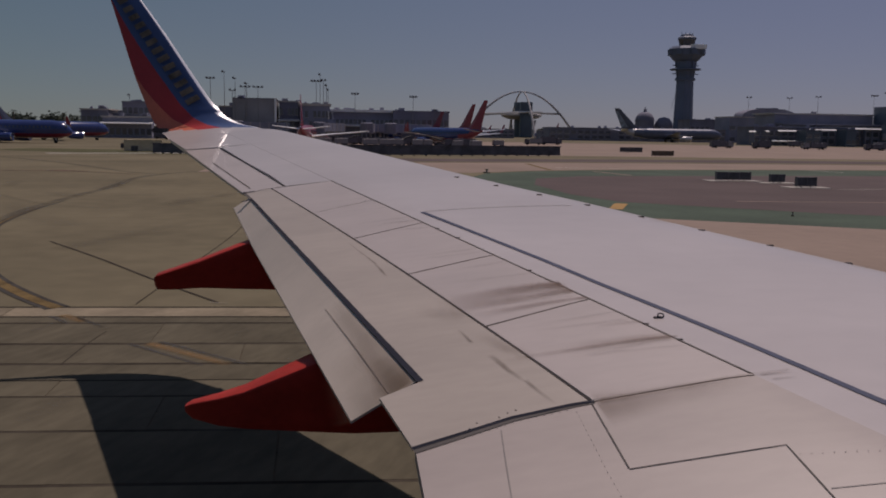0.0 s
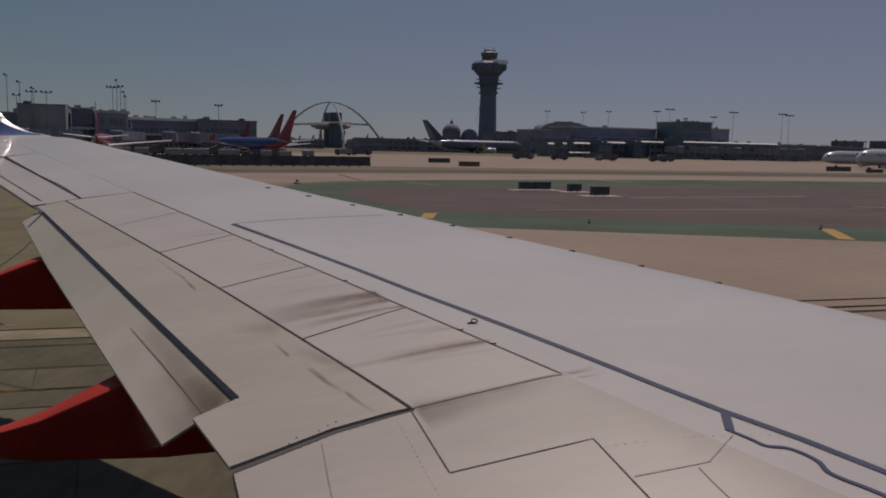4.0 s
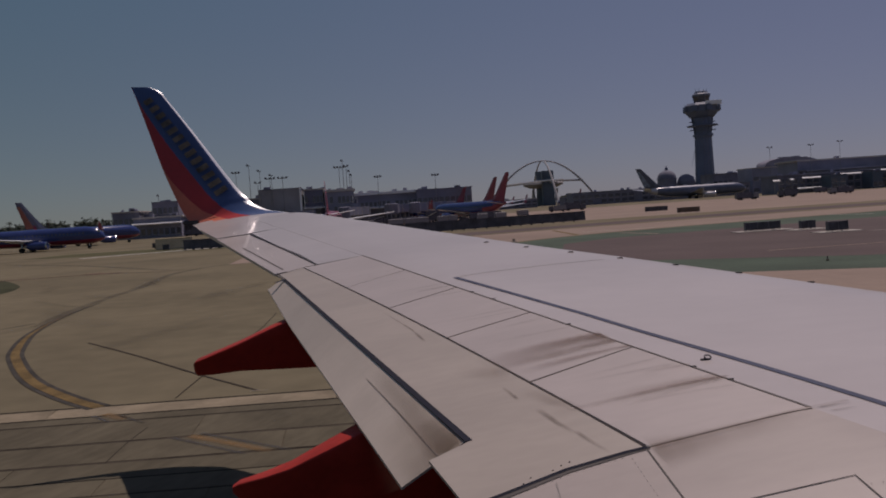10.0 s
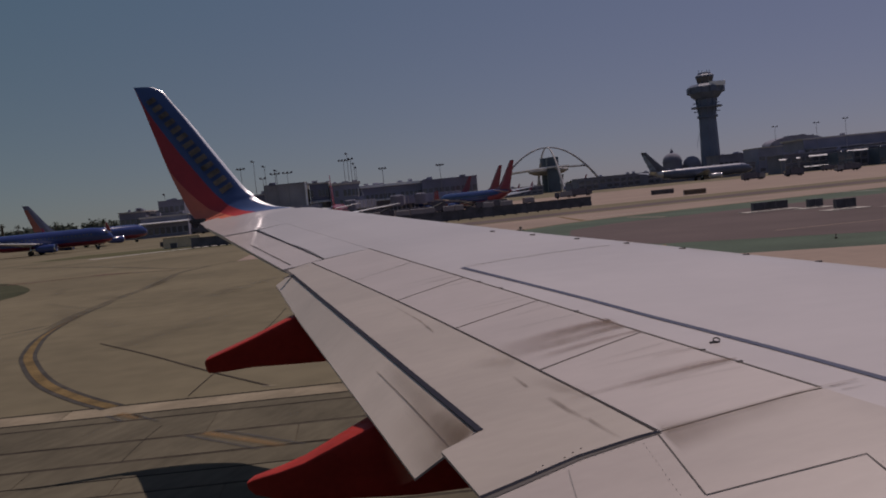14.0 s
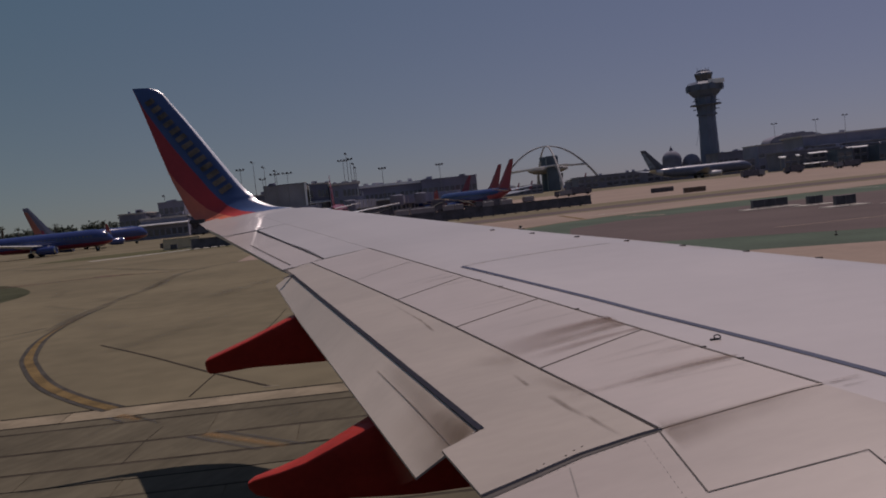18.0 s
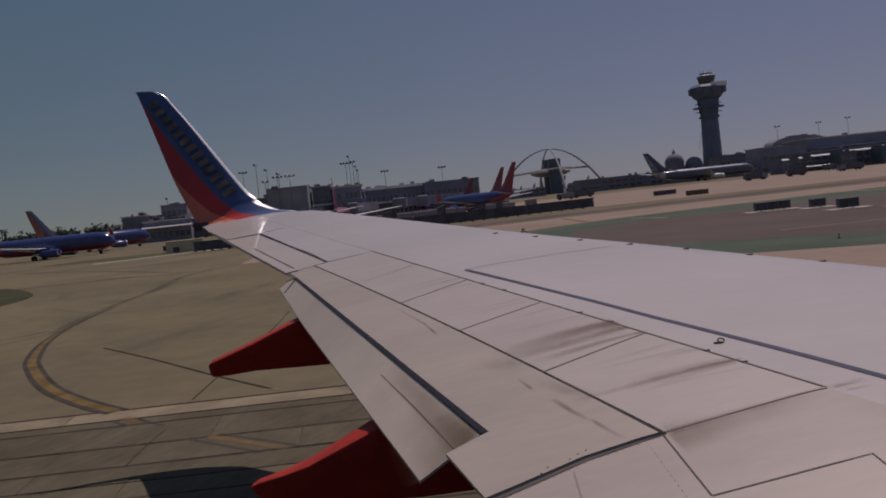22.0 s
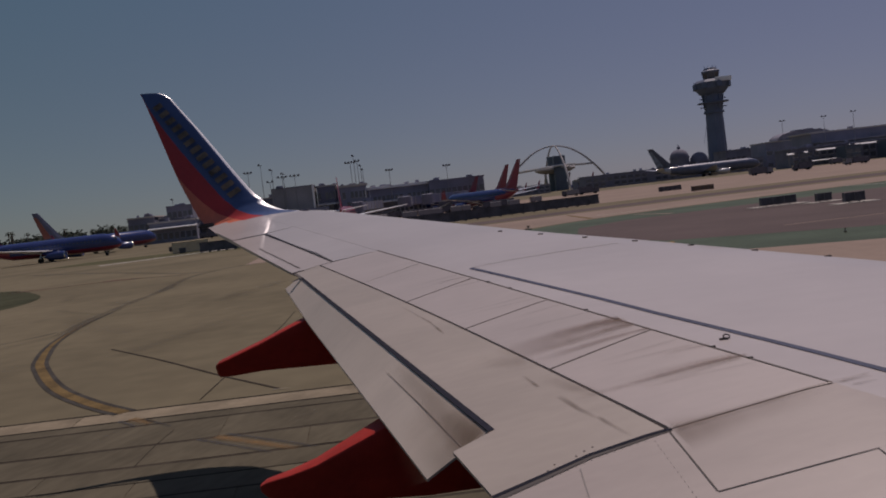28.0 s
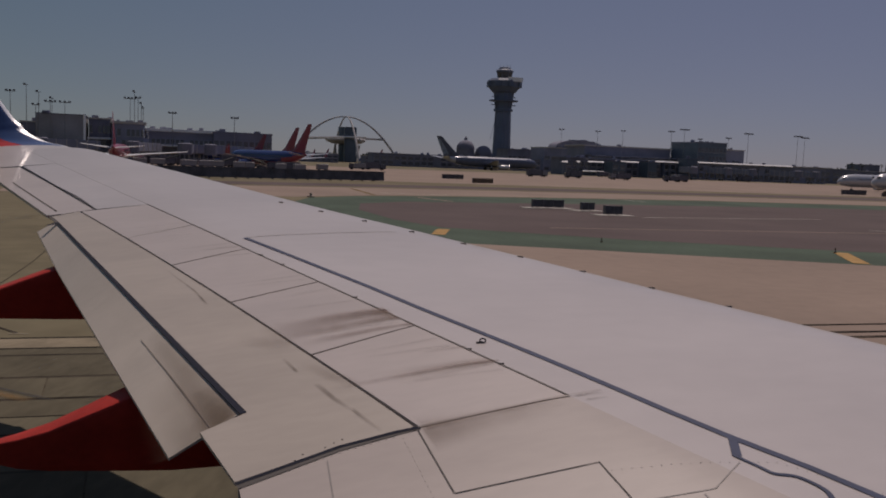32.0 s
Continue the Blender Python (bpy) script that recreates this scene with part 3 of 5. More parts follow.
panel("flap_end", [(0.874, 3.56), (0.874, 4.151), (1.58, 3.685), (x_spoil(4.15) - 0.008, 4.151)], M_FLAP, airliner, 16, 6, 0, 0.06, edge_fit=(0, lambda x: y_seal(x) + 0.016))
panel("flap_tail", [(0.765, 3.53), (0.665, 4.04), (0.8745, 3.56), (0.8745, 4.15)], M_FLAP, airliner, 4, 6, 0, 0.014, edge_fit=(0, lambda x: y_seal(x) + 0.016))
panel("aft_flap", [(0.535, 4.16), (-0.46, 9.12), (x_slot(4.2) - 0.006, 4.17), (x_slot(9.1) - 0.006, 9.08)], M_AFT, airliner, 6, 24, -0.006, 0.014, drop=0.145, label="tan-grey aft flap segment, slightly lowered")


def drape(name, pts, width, material, parent, lift=0.003, taper=None, step=0.12, zf=None):
    """A strip laid on the wing's upper surface along plan points."""
    zf = zf or z_top
    p = [Vector(q) for q in pts]
    fine = []
    for a, b in zip(p, p[1:]):
        k = max(1, int((b - a).length / step))
        fine += [a.lerp(b, i / k) for i in range(k)]
    fine.append(p[-1])
    m = 2 if zf is not z_top and width > 0.9 else max(2, int(max(width, taper or 0) / 0.06))
    bm = bmesh.new()
    uv = bm.loops.layers.uv.new("UVMap")
    rows = []
    for i, q in enumerate(fine):
        d = (fine[min(i + 1, len(fine) - 1)] - fine[max(i - 1, 0)]).normalized()
        w = width + ((taper - width) * i / (len(fine) - 1) if taper is not None else 0)
        s = Vector((-d.y, d.x)) * w / 2
        rows.append([bm.verts.new((r.x, r.y, zf(r.x, r.y) + lift)) for r in [q + s * (1 - 2 * j / m) for j in range(m + 1)]])
    n = len(rows) - 1
    for i in range(n):
        for j in range(m):
            f = bm.faces.new((rows[i][j], rows[i][j + 1], rows[i + 1][j + 1], rows[i + 1][j]))
            for lp, (a, b) in zip(f.loops, ((i, j), (i, j + 1), (i + 1, j + 1), (i + 1, j))):
                lp[uv].uv = (a / n, b / m)
    return part(name, bm, material, parent)


drape("walkway_line", [(1.303, 7.57), (1.70, 6.49), (1.945, 5.82), (2.14, 5.24), (2.305, 4.79), (2.46, 4.36), (2.56, 4.07), (2.67, 3.73), (2.77, 3.41), (2.87, 3.12), (3.01, 2.78), (3.14, 2.38), (3.9, 0.2)], 0.040, M_LINE, skin, 0.0035, 0.050)
drape("joint_line", [(1.303, 7.57), (1.72, 7.70), (2.16, 7.80), (2.75, 7.88)], 0.012, M_FAINT, skin)
drape("walkway_marking", [(2.872, 3.10), (2.765, 2.935)], 0.040, M_LINE, skin, 0.0045)
drape("walkway_marking", smooth_path([(2.755, 2.945), (2.79, 2.835), (2.81, 2.765), (2.88, 2.728), (2.91, 2.665), (2.916, 2.59), (2.886, 2.515), (2.90, 2.445), (2.935, 2.36), (2.98, 2.2)], 4), 0.017, M_LINE, skin, 0.0050, 0.026)
drape("panel_joint", [(1.585, 3.655), (1.555, 3.10)], 0.0065, M_SEAM, inb)
drape("panel_joint", [(1.555, 3.095), (2.187, 3.078), (2.158, 2.715), (2.12, 2.2)], 0.0065, M_SEAM, inb)
drape("panel_joint", [(1.15, 3.55), (1.11, 3.26), (1.05, 2.8)], 0.005, M_FAINT, inb)
drape("panel_joint", [(2.74, 2.887), (2.59, 2.786), (2.50, 2.729), (2.43, 2.734), (2.305, 2.748), (2.18, 2.763)], 0.005, M_FAINT, inb)
drape("panel_joint", [(2.437, 2.712), (2.418, 2.58), (2.39, 2.3)], 0.005, M_FAINT, inb)
drape("flap_seal_strip", [(0.765, 3.500), (0.91, 3.540), (1.22, 3.628), (1.49, 3.658), (1.60, 3.664)], 0.060, M_SEAM, inb, 0.003, 0.028)
drape("flap_seal", [(0.765, 3.512), (0.91, 3.552), (1.22, 3.64), (1.49, 3.668), (1.60, 3.668)], 0.020, M_SLOT, inb, 0.0045, 0.024)
drape("tab_joint", [(-0.95, 11.63), (-0.32, 9.57)], 0.015, M_SEAM, airliner, 0.0)
# dark strips laid on the skin paint the shade of these open gaps
drape("aileron_gap", [(-0.975, 12.80), (-0.565, 11.49), (-0.154, 10.23), (0.023, 9.56)], 0.018, M_SLOT, airliner, 0.003, 0.010)
drape("aileron_end_gap", [(-0.97, 12.865), (-1.50, 13.05)], 0.03, M_SLOT, airliner, 0.003)
drape("flap_slot", [(x_slot(4.15), 4.15), (x_slot(6.5), 6.5), (x_slot(9.0), 9.0)], 0.034, M_SLOT, flap, 0.003, 0.026)
drape("flap_edge_gap", [(x_slot(9.0) + 0.0, 9.0), (-0.36, 9.32)], 0.03, M_SEAM, flap, 0.002)
drape("flap_end_gap", [(-0.402, 9.358), (-0.26, 9.365)], 0.05, M_SLOT, flap, 0.004, 0.035)
drape("flap_end_gap", [(-0.26, 9.365), (-0.10, 9.44)], 0.012, M_FAINT, flap, 0.004)
drape("flap_end_gap", [(-0.36, 8.90), (-0.265, 8.97)], 0.05, M_SLOT, flap, 0.006)


def z_aft(x, y):
    """The lowered aft flap's surface."""
    xr, xf = 0.535 - 0.2006 * (y - 4.16), x_slot(y) - 0.006
    return z_top(x, y) - 0.006 - 0.145 * min(1.0, max(0.0, (xf - x) / (xf - xr)))


def aft_at(y, u):
    xr, xf = 0.535 - 0.2006 * (y - 4.16), x_slot(y) - 0.006
    return (xr + (xf - xr) * u, y)


drape("flap_joint", [aft_at(4.20, 0.60), aft_at(4.92, 0.62), aft_at(5.55, 0.62)], 0.006, M_FLAPSEAM, airliner, 0.0065, 0.003, zf=z_aft)
drape("grime_streak", [aft_at(4.164, 0.80), aft_at(4.7, 0.80), aft_at(5.6, 0.85)], 0.27, M_FLAPSTAIN, airliner, 0.005, 0.12, zf=z_aft)
drape("grime_streak", [aft_at(4.164, 0.45), aft_at(4.5, 0.45), aft_at(4.9, 0.5)], 0.52, M_FLAPDUST, airliner, 0.0055, 0.30, zf=z_aft)
drape("paint_scuff", [(1.20, 4.52), (1.18, 4.63), (1.16, 4.74)], 0.03, M_SCUFF, flap, 0.003)
drape("paint_scuff", [(1.26, 4.34), (1.31, 4.12), (1.36, 3.96)], 0.05, M_SCUFF, flap, 0.003, 0.035)
drape("paint_scuff", [(1.36, 3.99), (1.39, 3.86), (1.435, 3.69)], 0.035, M_SCUFF, flap, 0.0035, 0.03)
drape("paint_scuff", [(0.85, 5.87), (0.79, 6.23), (0.62, 6.88)], 0.03, M_SCUFF, flap, 0.003, 0.02)
for (r0, f0) in cuts[1:5]:
    far = r0 > 8
    drape("spoiler_gap", [(x_spoil(r0), r0), (x_hinge(f0), f0)], 0.010 if not far else 0.006, M_FAINT if far else M_SEAM, airliner, 0.0045)
# the inner spoiler edge: its soft brown shadow is painted as a strip
drape("spoiler_gap", [(x_spoil(3.68), 3.675), (x_hinge(3.70), 3.70)], 0.016, M_EDGESHADE, airliner, 0.0045)
drape("hinge_gap", [(x_hinge(y), y) for y in (3.70, 5.0, 6.5, 8.0, 9.45)], 0.011, M_SEAM, skin, 0.0045, 0.011)
drape("shroud_joint", [(x_spoil(9.415), 9.43), (x_hinge(9.44), 9.44)], 0.008, M_FAINT, airliner, 0.0045)
for pts, w0, w1, grime in (
    ([(1.905, 5.25), (1.62, 5.24), (1.30, 5.20), (1.08, 5.17)], 0.17, 0.30, M_GRIME),
    ([(1.935, 5.10), (1.66, 5.08), (1.36, 5.06), (1.15, 5.05)], 0.10, 0.20, M_GRIME),
    ([(1.975, 4.955), (1.70, 4.945), (1.42, 4.92), (1.24, 4.88)], 0.06, 0.16, M_GRIME),
    ([(1.90, 5.20), (1.74, 5.20), (1.45, 5.17), (1.13, 5.12)], 0.34, 0.52, M_GRIME_SOFT),
    ([(1.92, 5.16), (1.86, 5.16), (1.70, 5.15)], 0.30, 0.34, M_GRIME_SOFT),
    ([(2.24, 4.235), (1.92, 4.24), (1.68, 4.24), (1.30, 4.235)], 0.045, 0.085, M_GRIME),
    ([(2.20, 4.24), (1.9, 4.25), (1.5, 4.26)], 0.14, 0.22, M_GRIME_SOFT),
    ([(2.145, 4.485), (2.03, 4.49), (1.88, 4.50)], 0.05, 0.08, M_GRIME_SOFT),
    ([(2.58, 3.735), (2.37, 3.70), (2.06, 3.672), (1.80, 3.685), (1.59, 3.68)], 0.035, 0.05, M_GRIME_SOFT),
    # corner by the seal: its soft shadow is painted in with the grime
    ([(1.60, 3.60), (1.9, 3.60), (2.35, 3.63)], 0.40, 0.12, M_CORNER),
    ([(1.62, 3.655), (1.9, 3.655), (2.3, 3.66)], 0.07, 0.03, M_GRIME_SOFT),
):
    drape("grime_streak", pts, w0, grime, airliner, 0.006, w1)
drape("grime_streak", [(1.24, 4.90), (1.10, 5.02), (0.95, 5.2)], 0.20, M_GRIME_LOW, flap, 0.005, 0.26)
drape("grime_streak", [(1.46, 4.22), (1.35, 4.40), (1.25, 4.65)], 0.12, M_GRIME_LOW, flap, 0.005, 0.16)
rngw = random.Random(41)
for k in range(16):
    # faint airflow streaks behind the joints
    y = rngw.uniform(3.9, 9.0)
    x = x_hinge(y) - 0.02
    run = rngw.uniform(0.25, 0.65)
    d = 0.035 * rngw.uniform(-1, 1)
    drape("grime_streak", [(x, y), (x - run * 0.5, y + d), (x - run, y + 2 * d)], rngw.uniform(0.02, 0.05), M_FAINTSTREAK, spoilers[0], 0.0062 + 0.00002 * k, rngw.uniform(0.04, 0.12))

drape("paint_scuff", [(2.40, 3.69), (2.49, 3.70), (2.58, 3.70)], 0.025, M_SCUFF, skin, 0.004)
drape("paint_scuff", [(2.43, 3.636), (2.49, 3.64), (2.57, 3.65)], 0.02, M_SCUFF, skin, 0.0045)
# leading-edge fasteners, hinge clips, loop antenna, rivet rows
for k in range(0, 9):
    x, y = 1.935 + 0.335 * k, 9.54 - 0.525 * k
    z = z_top(x, y)
    part("fastener", box(bmesh.new(), x - 0.03, x + 0.025, y - 0.014, y + 0.014, z - 0.01, z + 0.009, 0.004), M_BOLT, skin)
for y in (4.19, 4.45, 5.27, 5.60, 6.6, 6.95):
    x = x_hinge(y)
    part("hinge_clip", box(bmesh.new(), x - 0.008, x + 0.026, y - 0.007, y + 0.007, z_top(x, y) - 0.01, z_top(x, y) + 0.007, 0.002), M_BOLT, skin)
for x, y in ((1.022, 3.607), (1.062, 3.645), (1.10, 3.62), (1.165, 3.665), (1.209, 3.69), (1.25, 3.705)):
    part("seal_screw", turned([(0.0042, z_top(x, y)), (0.0034, z_top(x, y) + 0.003)], 8, x, y), M_BOLT, flap)
ax, ay = 2.267, 4.54
az = z_top(ax, ay)
loop = tube([(ax + 0.018 * math.cos(a), ay + 0.009 * math.sin(a), az + 0.014 + 0.010 * math.sin(a)) for a in [2 * math.pi * i / 14 for i in range(15)]], 0.0042, n=6)
box(loop, ax - 0.040, ax + 0.006, ay - 0.009, ay + 0.009, az - 0.01, az + 0.008, 0.002)
part("tie_down_ring", loop, M_BOLT, skin, "small dark ring fitting")


def rivets(pts, pitch, parent):
    """Single rivets along plan points; all share one mesh."""
    p = [Vector(q) for q in pts]
    for a, b in zip(p, p[1:]):
        k = int((b - a).length / pitch)
        for i in range(k):
            q = a.lerp(b, i / k)
            ob = new("rivet", rivet_mesh)
            ob.parent = parent
            ob.location = (q.x, q.y, z_top(q.x, q.y) + 0.0025)


rivet_mesh = bpy.data.meshes.new("rivet")
head = bmesh.new()
bmesh.ops.create_cone(head, cap_ends=True, segments=6, radius1=0.0018, radius2=0.00126, depth=0.003)
head.to_mesh(rivet_mesh)
head.free()
rivet_mesh.materials.append(M_FAINT)
rivets([(0.95, 3.52), (1.25, 3.60), (1.5, 3.63)], 0.035, inb)
rivets([(1.5, 3.60), (1.47, 3.1), (1.45, 2.6)], 0.04, inb)
rivets([(2.2, 3.0), (2.9, 2.85), (3.3, 2.3)], 0.04, inb)


# blended winglet: sections from the wing's end upwards, LE and TE points
def section(le, te, normal, thick, cols, n_low=6):
    le, te, normal = Vector(le), Vector(te), Vector(normal).normalized()

    def th(s):
        return 0.0 if s in (0, 1) else thick * (1.35 * math.sqrt(s) * (1 - s) + 0.06 * (1 - s))

    up = [le.lerp(te, s) + normal * th(s) for s in cols]
    low = [le.lerp(te, 1 - i / n_low) - normal * th(1 - i / n_low) for i in range(1, n_low)]
    return up + low


def up_z(x, y):
    return z_top(x, min(y, 14.5)) + 0.102 * max(0.0, y - 14.5)


stations = [  # leading edge, trailing edge, normal, thickness, fraction of the blue part
    ((x_lead(14.5) - 0.01, 14.5, up_z(x_lead(14.5), 14.5) + 0.035), (x_trail(14.5), 14.5, up_z(x_trail(14.5), 14.5) - 0.02), (0, 0, 1), 0.17, 0.45),
    ((-0.30, 14.90, 3.82), (-2.07, 14.92, 3.755), (0, -0.05, 1), 0.17, 0.45),
    ((-0.52, 15.16, 3.875), (-2.17, 15.22, 3.795), (0, -0.35, 1), 0.15, 0.45),
    ((-0.81, 15.34, 3.945), (-2.25, 15.40, 3.86), (0, -0.8, 0.8), 0.13, 0.45),
    ((-1.15, 15.49, 4.10), (-2.34, 15.49, 3.97), (0, -1, 0.45), 0.11, 0.45),
    ((-1.25, 15.545, 4.21), (-2.40, 15.53, 4.09), (0, -1, 0.35), 0.10, 0.47),
    ((-1.39, 15.60, 4.35), (-2.47, 15.57, 4.25), (0, -1, 0.3), 0.09, 0.50),
    ((-1.735, 15.75, 4.84), (-2.67, 15.72, 4.73), (0, -1, 0.3), 0.075, 0.58),
    ((-2.185, 15.95, 5.50), (-2.92, 15.94, 5.48), (0, -1, 0.3), 0.06, 0.78),
    ((-2.56, 16.09, 6.02), (-3.10, 16.10, 6.02), (0, -1, 0.3), 0.045, 0.95),
    ((-2.71, 16.15, 6.22), (-3.18, 16.17, 6.24), (0, -1, 0.3), 0.04, 0.985),
    ((-2.90, 16.185, 6.32), (-3.22, 16.195, 6.34), (0, -1, 0.3), 0.02, 0.985),
]


def refined(rows_, k=4):
    """More sections between the given ones, by Catmull-Rom on all their numbers."""
    flat = [np.array([*le, *te, *nrm, thick, fb]) for le, te, nrm, thick, fb in rows_]
    out = []
    for i in range(len(flat) - 1):
        p0, p1, p2, p3 = flat[max(i - 1, 0)], flat[i], flat[i + 1], flat[min(i + 2, len(flat) - 1)]
        for j in range(k):
            t = j / k
            out.append((i + t, 0.5 * (2 * p1 + (p2 - p0) * t + (2 * p0 - 5 * p1 + 4 * p2 - p3) * t * t + (3 * p1 - p0 - 3 * p2 + p3) * t**3)))
    out.append((len(flat) - 1, flat[-1]))
    return out


wb = bmesh.new()
rows, grades = [], []
for g, v in refined(stations):
    fb = float(v[10])
    h = max(0.0, float(v[2]) - 3.95)
    g2, g3 = min(0.97, 0.40 + 0.62 * h), min(0.985, 0.62 + 1.9 * h)
    cols = [0, 0.055, 0.10, 0.16, fb * 0.6, fb, fb + (1 - fb) * g2 * 0.5, fb + (1 - fb) * g2, fb + (1 - fb) * max(g3, g2 + 0.01), 1]
    rows.append([wb.verts.new(p) for p in section(v[0:3], v[3:6], v[6:9], float(v[9]), cols)])
    grades.append(g)
for r, (a, b) in enumerate(zip(rows, rows[1:])):
    n = len(a)
    for i in range(n):
        f = wb.faces.new((a[i], a[(i + 1) % n], b[(i + 1) % n], b[i]))
        lit = grades[r]
        if lit < (2.0, 1.6, 1.4, 1.3, 1.3, 1.3, 1.3, 1.6, 2.1)[min(i, 8)]:
            f.material_index = 0
        # the pale nose widens near the root, painting a bright reflected wedge
        elif i < 1 or i == n - 1 or (i < 2 and lit < 4.5):
            f.material_index = 4
        elif i < 5:
            f.material_index = 1
        elif i < 7:
            f.material_index = 2
        elif i < 9:
            f.material_index = 3
        else:
            f.material_index = 1
wb.faces.new(rows[0])
wb.faces.new(rows[-1])
winglet = part("winglet", wb, (M_WING, M_WBLUE, M_WRED, M_WORANGE, M_LEADING), airliner, "upswept winglet, blue with red and orange stripes", smooth=True)
# the painted name on the winglet stands as plain bars
lo, hi = Vector((-1.62, 15.555, 4.30)), Vector((-2.93, 16.058, 6.12))
for i in range(13):
    t0, t1 = i / 13 + 0.016, (i + 1) / 13 - 0.018
    a, b = lo.lerp(hi, t0), lo.lerp(hi, t1)
    w = 0.235 - 0.075 * i / 12
    side = Vector((-0.8, -0.09, -0.45)).normalized() * w
    out = Vector((0, -1, 0.3)).normalized()
    bm = bmesh.new()
    lift = 0.060 - 0.026 * i / 12
    a, b = a - side * 0.35, b - side * 0.35
    q = [bm.verts.new(p + out * lift) for p in (a, b, b + side, a + side)]
    bm.faces.new(q)
    bmesh.ops.solidify(bm, geom=list(bm.faces), thickness=0.006)
    part("letter_bar", bm, M_GOLD, winglet)


def canoe(y, rows_, width, label):
    """A flap-track fairing from rows of x, bottom, top."""
    bm = bmesh.new()
    # flat top with a small chamfer, flanks drawn in towards a rounded keel
    half = ((0.0, 1.0), (0.80, 1.0), (0.95, 0.98), (1.0, 0.94), (0.80, 0.7), (0.54, 0.42), (0.29, 0.16), (0.14, 0.03))
    outline = list(half) + [(0.0, 0.0)] + [(-u, v) for u, v in reversed(half[1:])]
    rr = [[(x, y + width * k * u, b + (t - b) * v) for u, v in outline] for x, b, t, k in rows_]
    ring_loft(bm, rr)
    return part("flap_track_fairing", bm, M_RED, airliner, label, smooth=True)


canoe(8.13, [(-1.082, 2.445, 2.535, 0.05), (-1.06, 2.415, 2.56, 0.08), (-0.93, 2.412, 2.605, 0.092), (-0.67, 2.425, 2.695, 0.10), (-0.29, 2.41, 2.845, 0.115), (0.02, 2.40, 2.94, 0.125), (0.7, 2.42, 2.98, 0.13), (1.5, 2.6, 3.0, 0.11), (2.1, 2.85, 2.95, 0.05)], 1.28, "red flap-track fairing with a blunt tail")
canoe(5.24, [(-0.41, 2.195, 2.235, 0.018), (-0.37, 2.15, 2.258, 0.034), (-0.22, 2.10, 2.29, 0.05), (-0.06, 2.075, 2.335, 0.066), (0.34, 2.04, 2.51, 0.105), (0.60, 2.02, 2.62, 0.125), (1.2, 2.02, 2.70, 0.13), (2.0, 2.25, 2.70, 0.12), (2.7, 2.45, 2.6, 0.05)], 1.38, "red flap-track fairing under the flap")
# added dark block that stands for the shading under the winglet's trailing corner
for y, x, z in ((15.44, -2.2, 3.80), ):
    part("tip_shade_block", box(bmesh.new(), x - 0.15, x + 0.13, y - 0.20, y - 0.06, z + 0.0, z + 0.075, 0.02), M_BOLT, airliner)

# fuselage flank behind the camera, and the main gear that carries it
fus = bmesh.new()
ring_loft(fus, [ellipse_ring(x, r, r, -1.95, 3.2 + dz, 40) for x, r, dz in ((-17, 0.4, 1.0), (-14, 1.1, 0.6), (-9, 1.88, 0), (-4, 1.88, 0), (2, 1.88, 0), (8, 1.88, 0), (13, 1.8, 0), (15, 1.4, -0.1), (16.2, 0.8, -0.3), (16.8, 0.15, -0.4))])
part("fuselage", fus, M_BBLUE, airliner, "blue fuselage flank", smooth=True)
for gx, gy in ((1.0, 0.9), (1.0, -4.8), (13.0, -1.95)):
    part("gear_strut", tube([(gx, gy, 0.5), (gx, gy, 1.95)], 0.11), M_STEEL, airliner)
    for s in (-0.4, 0.4):
        wheel = bmesh.new()
        ring_loft(wheel, [[(gx + 0.55 * k * math.cos(a), gy + s + o, 0.555 + 0.55 * k * math.sin(a)) for a in [2 * math.pi * i / 20 for i in range(20)]] for k, o in ((0.8, -0.17), (1.0, -0.12), (1.0, 0.12), (0.8, 0.17))])
        part("wheel", wheel, M_TYRE, airliner, "black tyre", smooth=True)

# soft marks on the pavement: tyre sweeps, rust stains, rubbed-off paint
flat = lambda x, y: 0.0


def ground_mark(name, pts, width, material, taper=None, lift=0.018):
    drape(name, smooth_path(pts, 4), width, material, markings, lift, taper, 1.5, flat)


ground_mark("tyre_sweep", [(-12.5, 37.4), (-12.9, 42.3), (-12.95, 47.0), (-12.9, 52.1), (-12.7, 57.3), (-13.1, 66.0), (-13.2, 70.2), (-11.4, 77.9), (-8.8, 80.0)], 0.75, M_SWEEP, 1.3)
ground_mark("tyre_sweep", [(-13.0, 38.8), (-13.9, 37.3), (-15.5, 35.8)], 0.5, M_SWEEP, 0.6)
ground_mark("tyre_sweep", [(-9.8, 38.7), (-8.0, 38.7), (-6.2, 39.3), (-3.0, 40.5)], 0.3, M_SMUDGE)
ground_mark("tyre_sweep", [(-17.5, 52.0), (-13.5, 46.0), (-9.0, 42.5)], 0.8, M_SMUDGE)
ground_mark("rust_stain", [(-31.0, 79.5), (-26.9, 79.0), (-22.9, 79.4), (-19.3, 78.2), (-14.0, 74.4)], 1.6, M_RUSTFILM, 1.0)
ground_mark("rust_stain", [(-22.5, 80.5), (-21.0, 79.5), (-19.0, 79.0)], 2.2, M_RUSTFILM, 1.2, 0.021)
ground_mark("tyre_sweep", [(-46.0, 124.7), (-28.4, 100.5), (-15.1, 77.6), (-11.8, 75.8)], 1.4, M_SWEEP)
ground_mark("faded_yellow_line", [(-4.78, 18.45), (-4.5, 18.1), (-4.2, 17.75)], 0.36, M_YFILM)
ground_mark("faded_border", [(-5.0, 18.35), (-4.75, 18.0), (-4.5, 17.65)], 0.16, M_BORDERFILM)
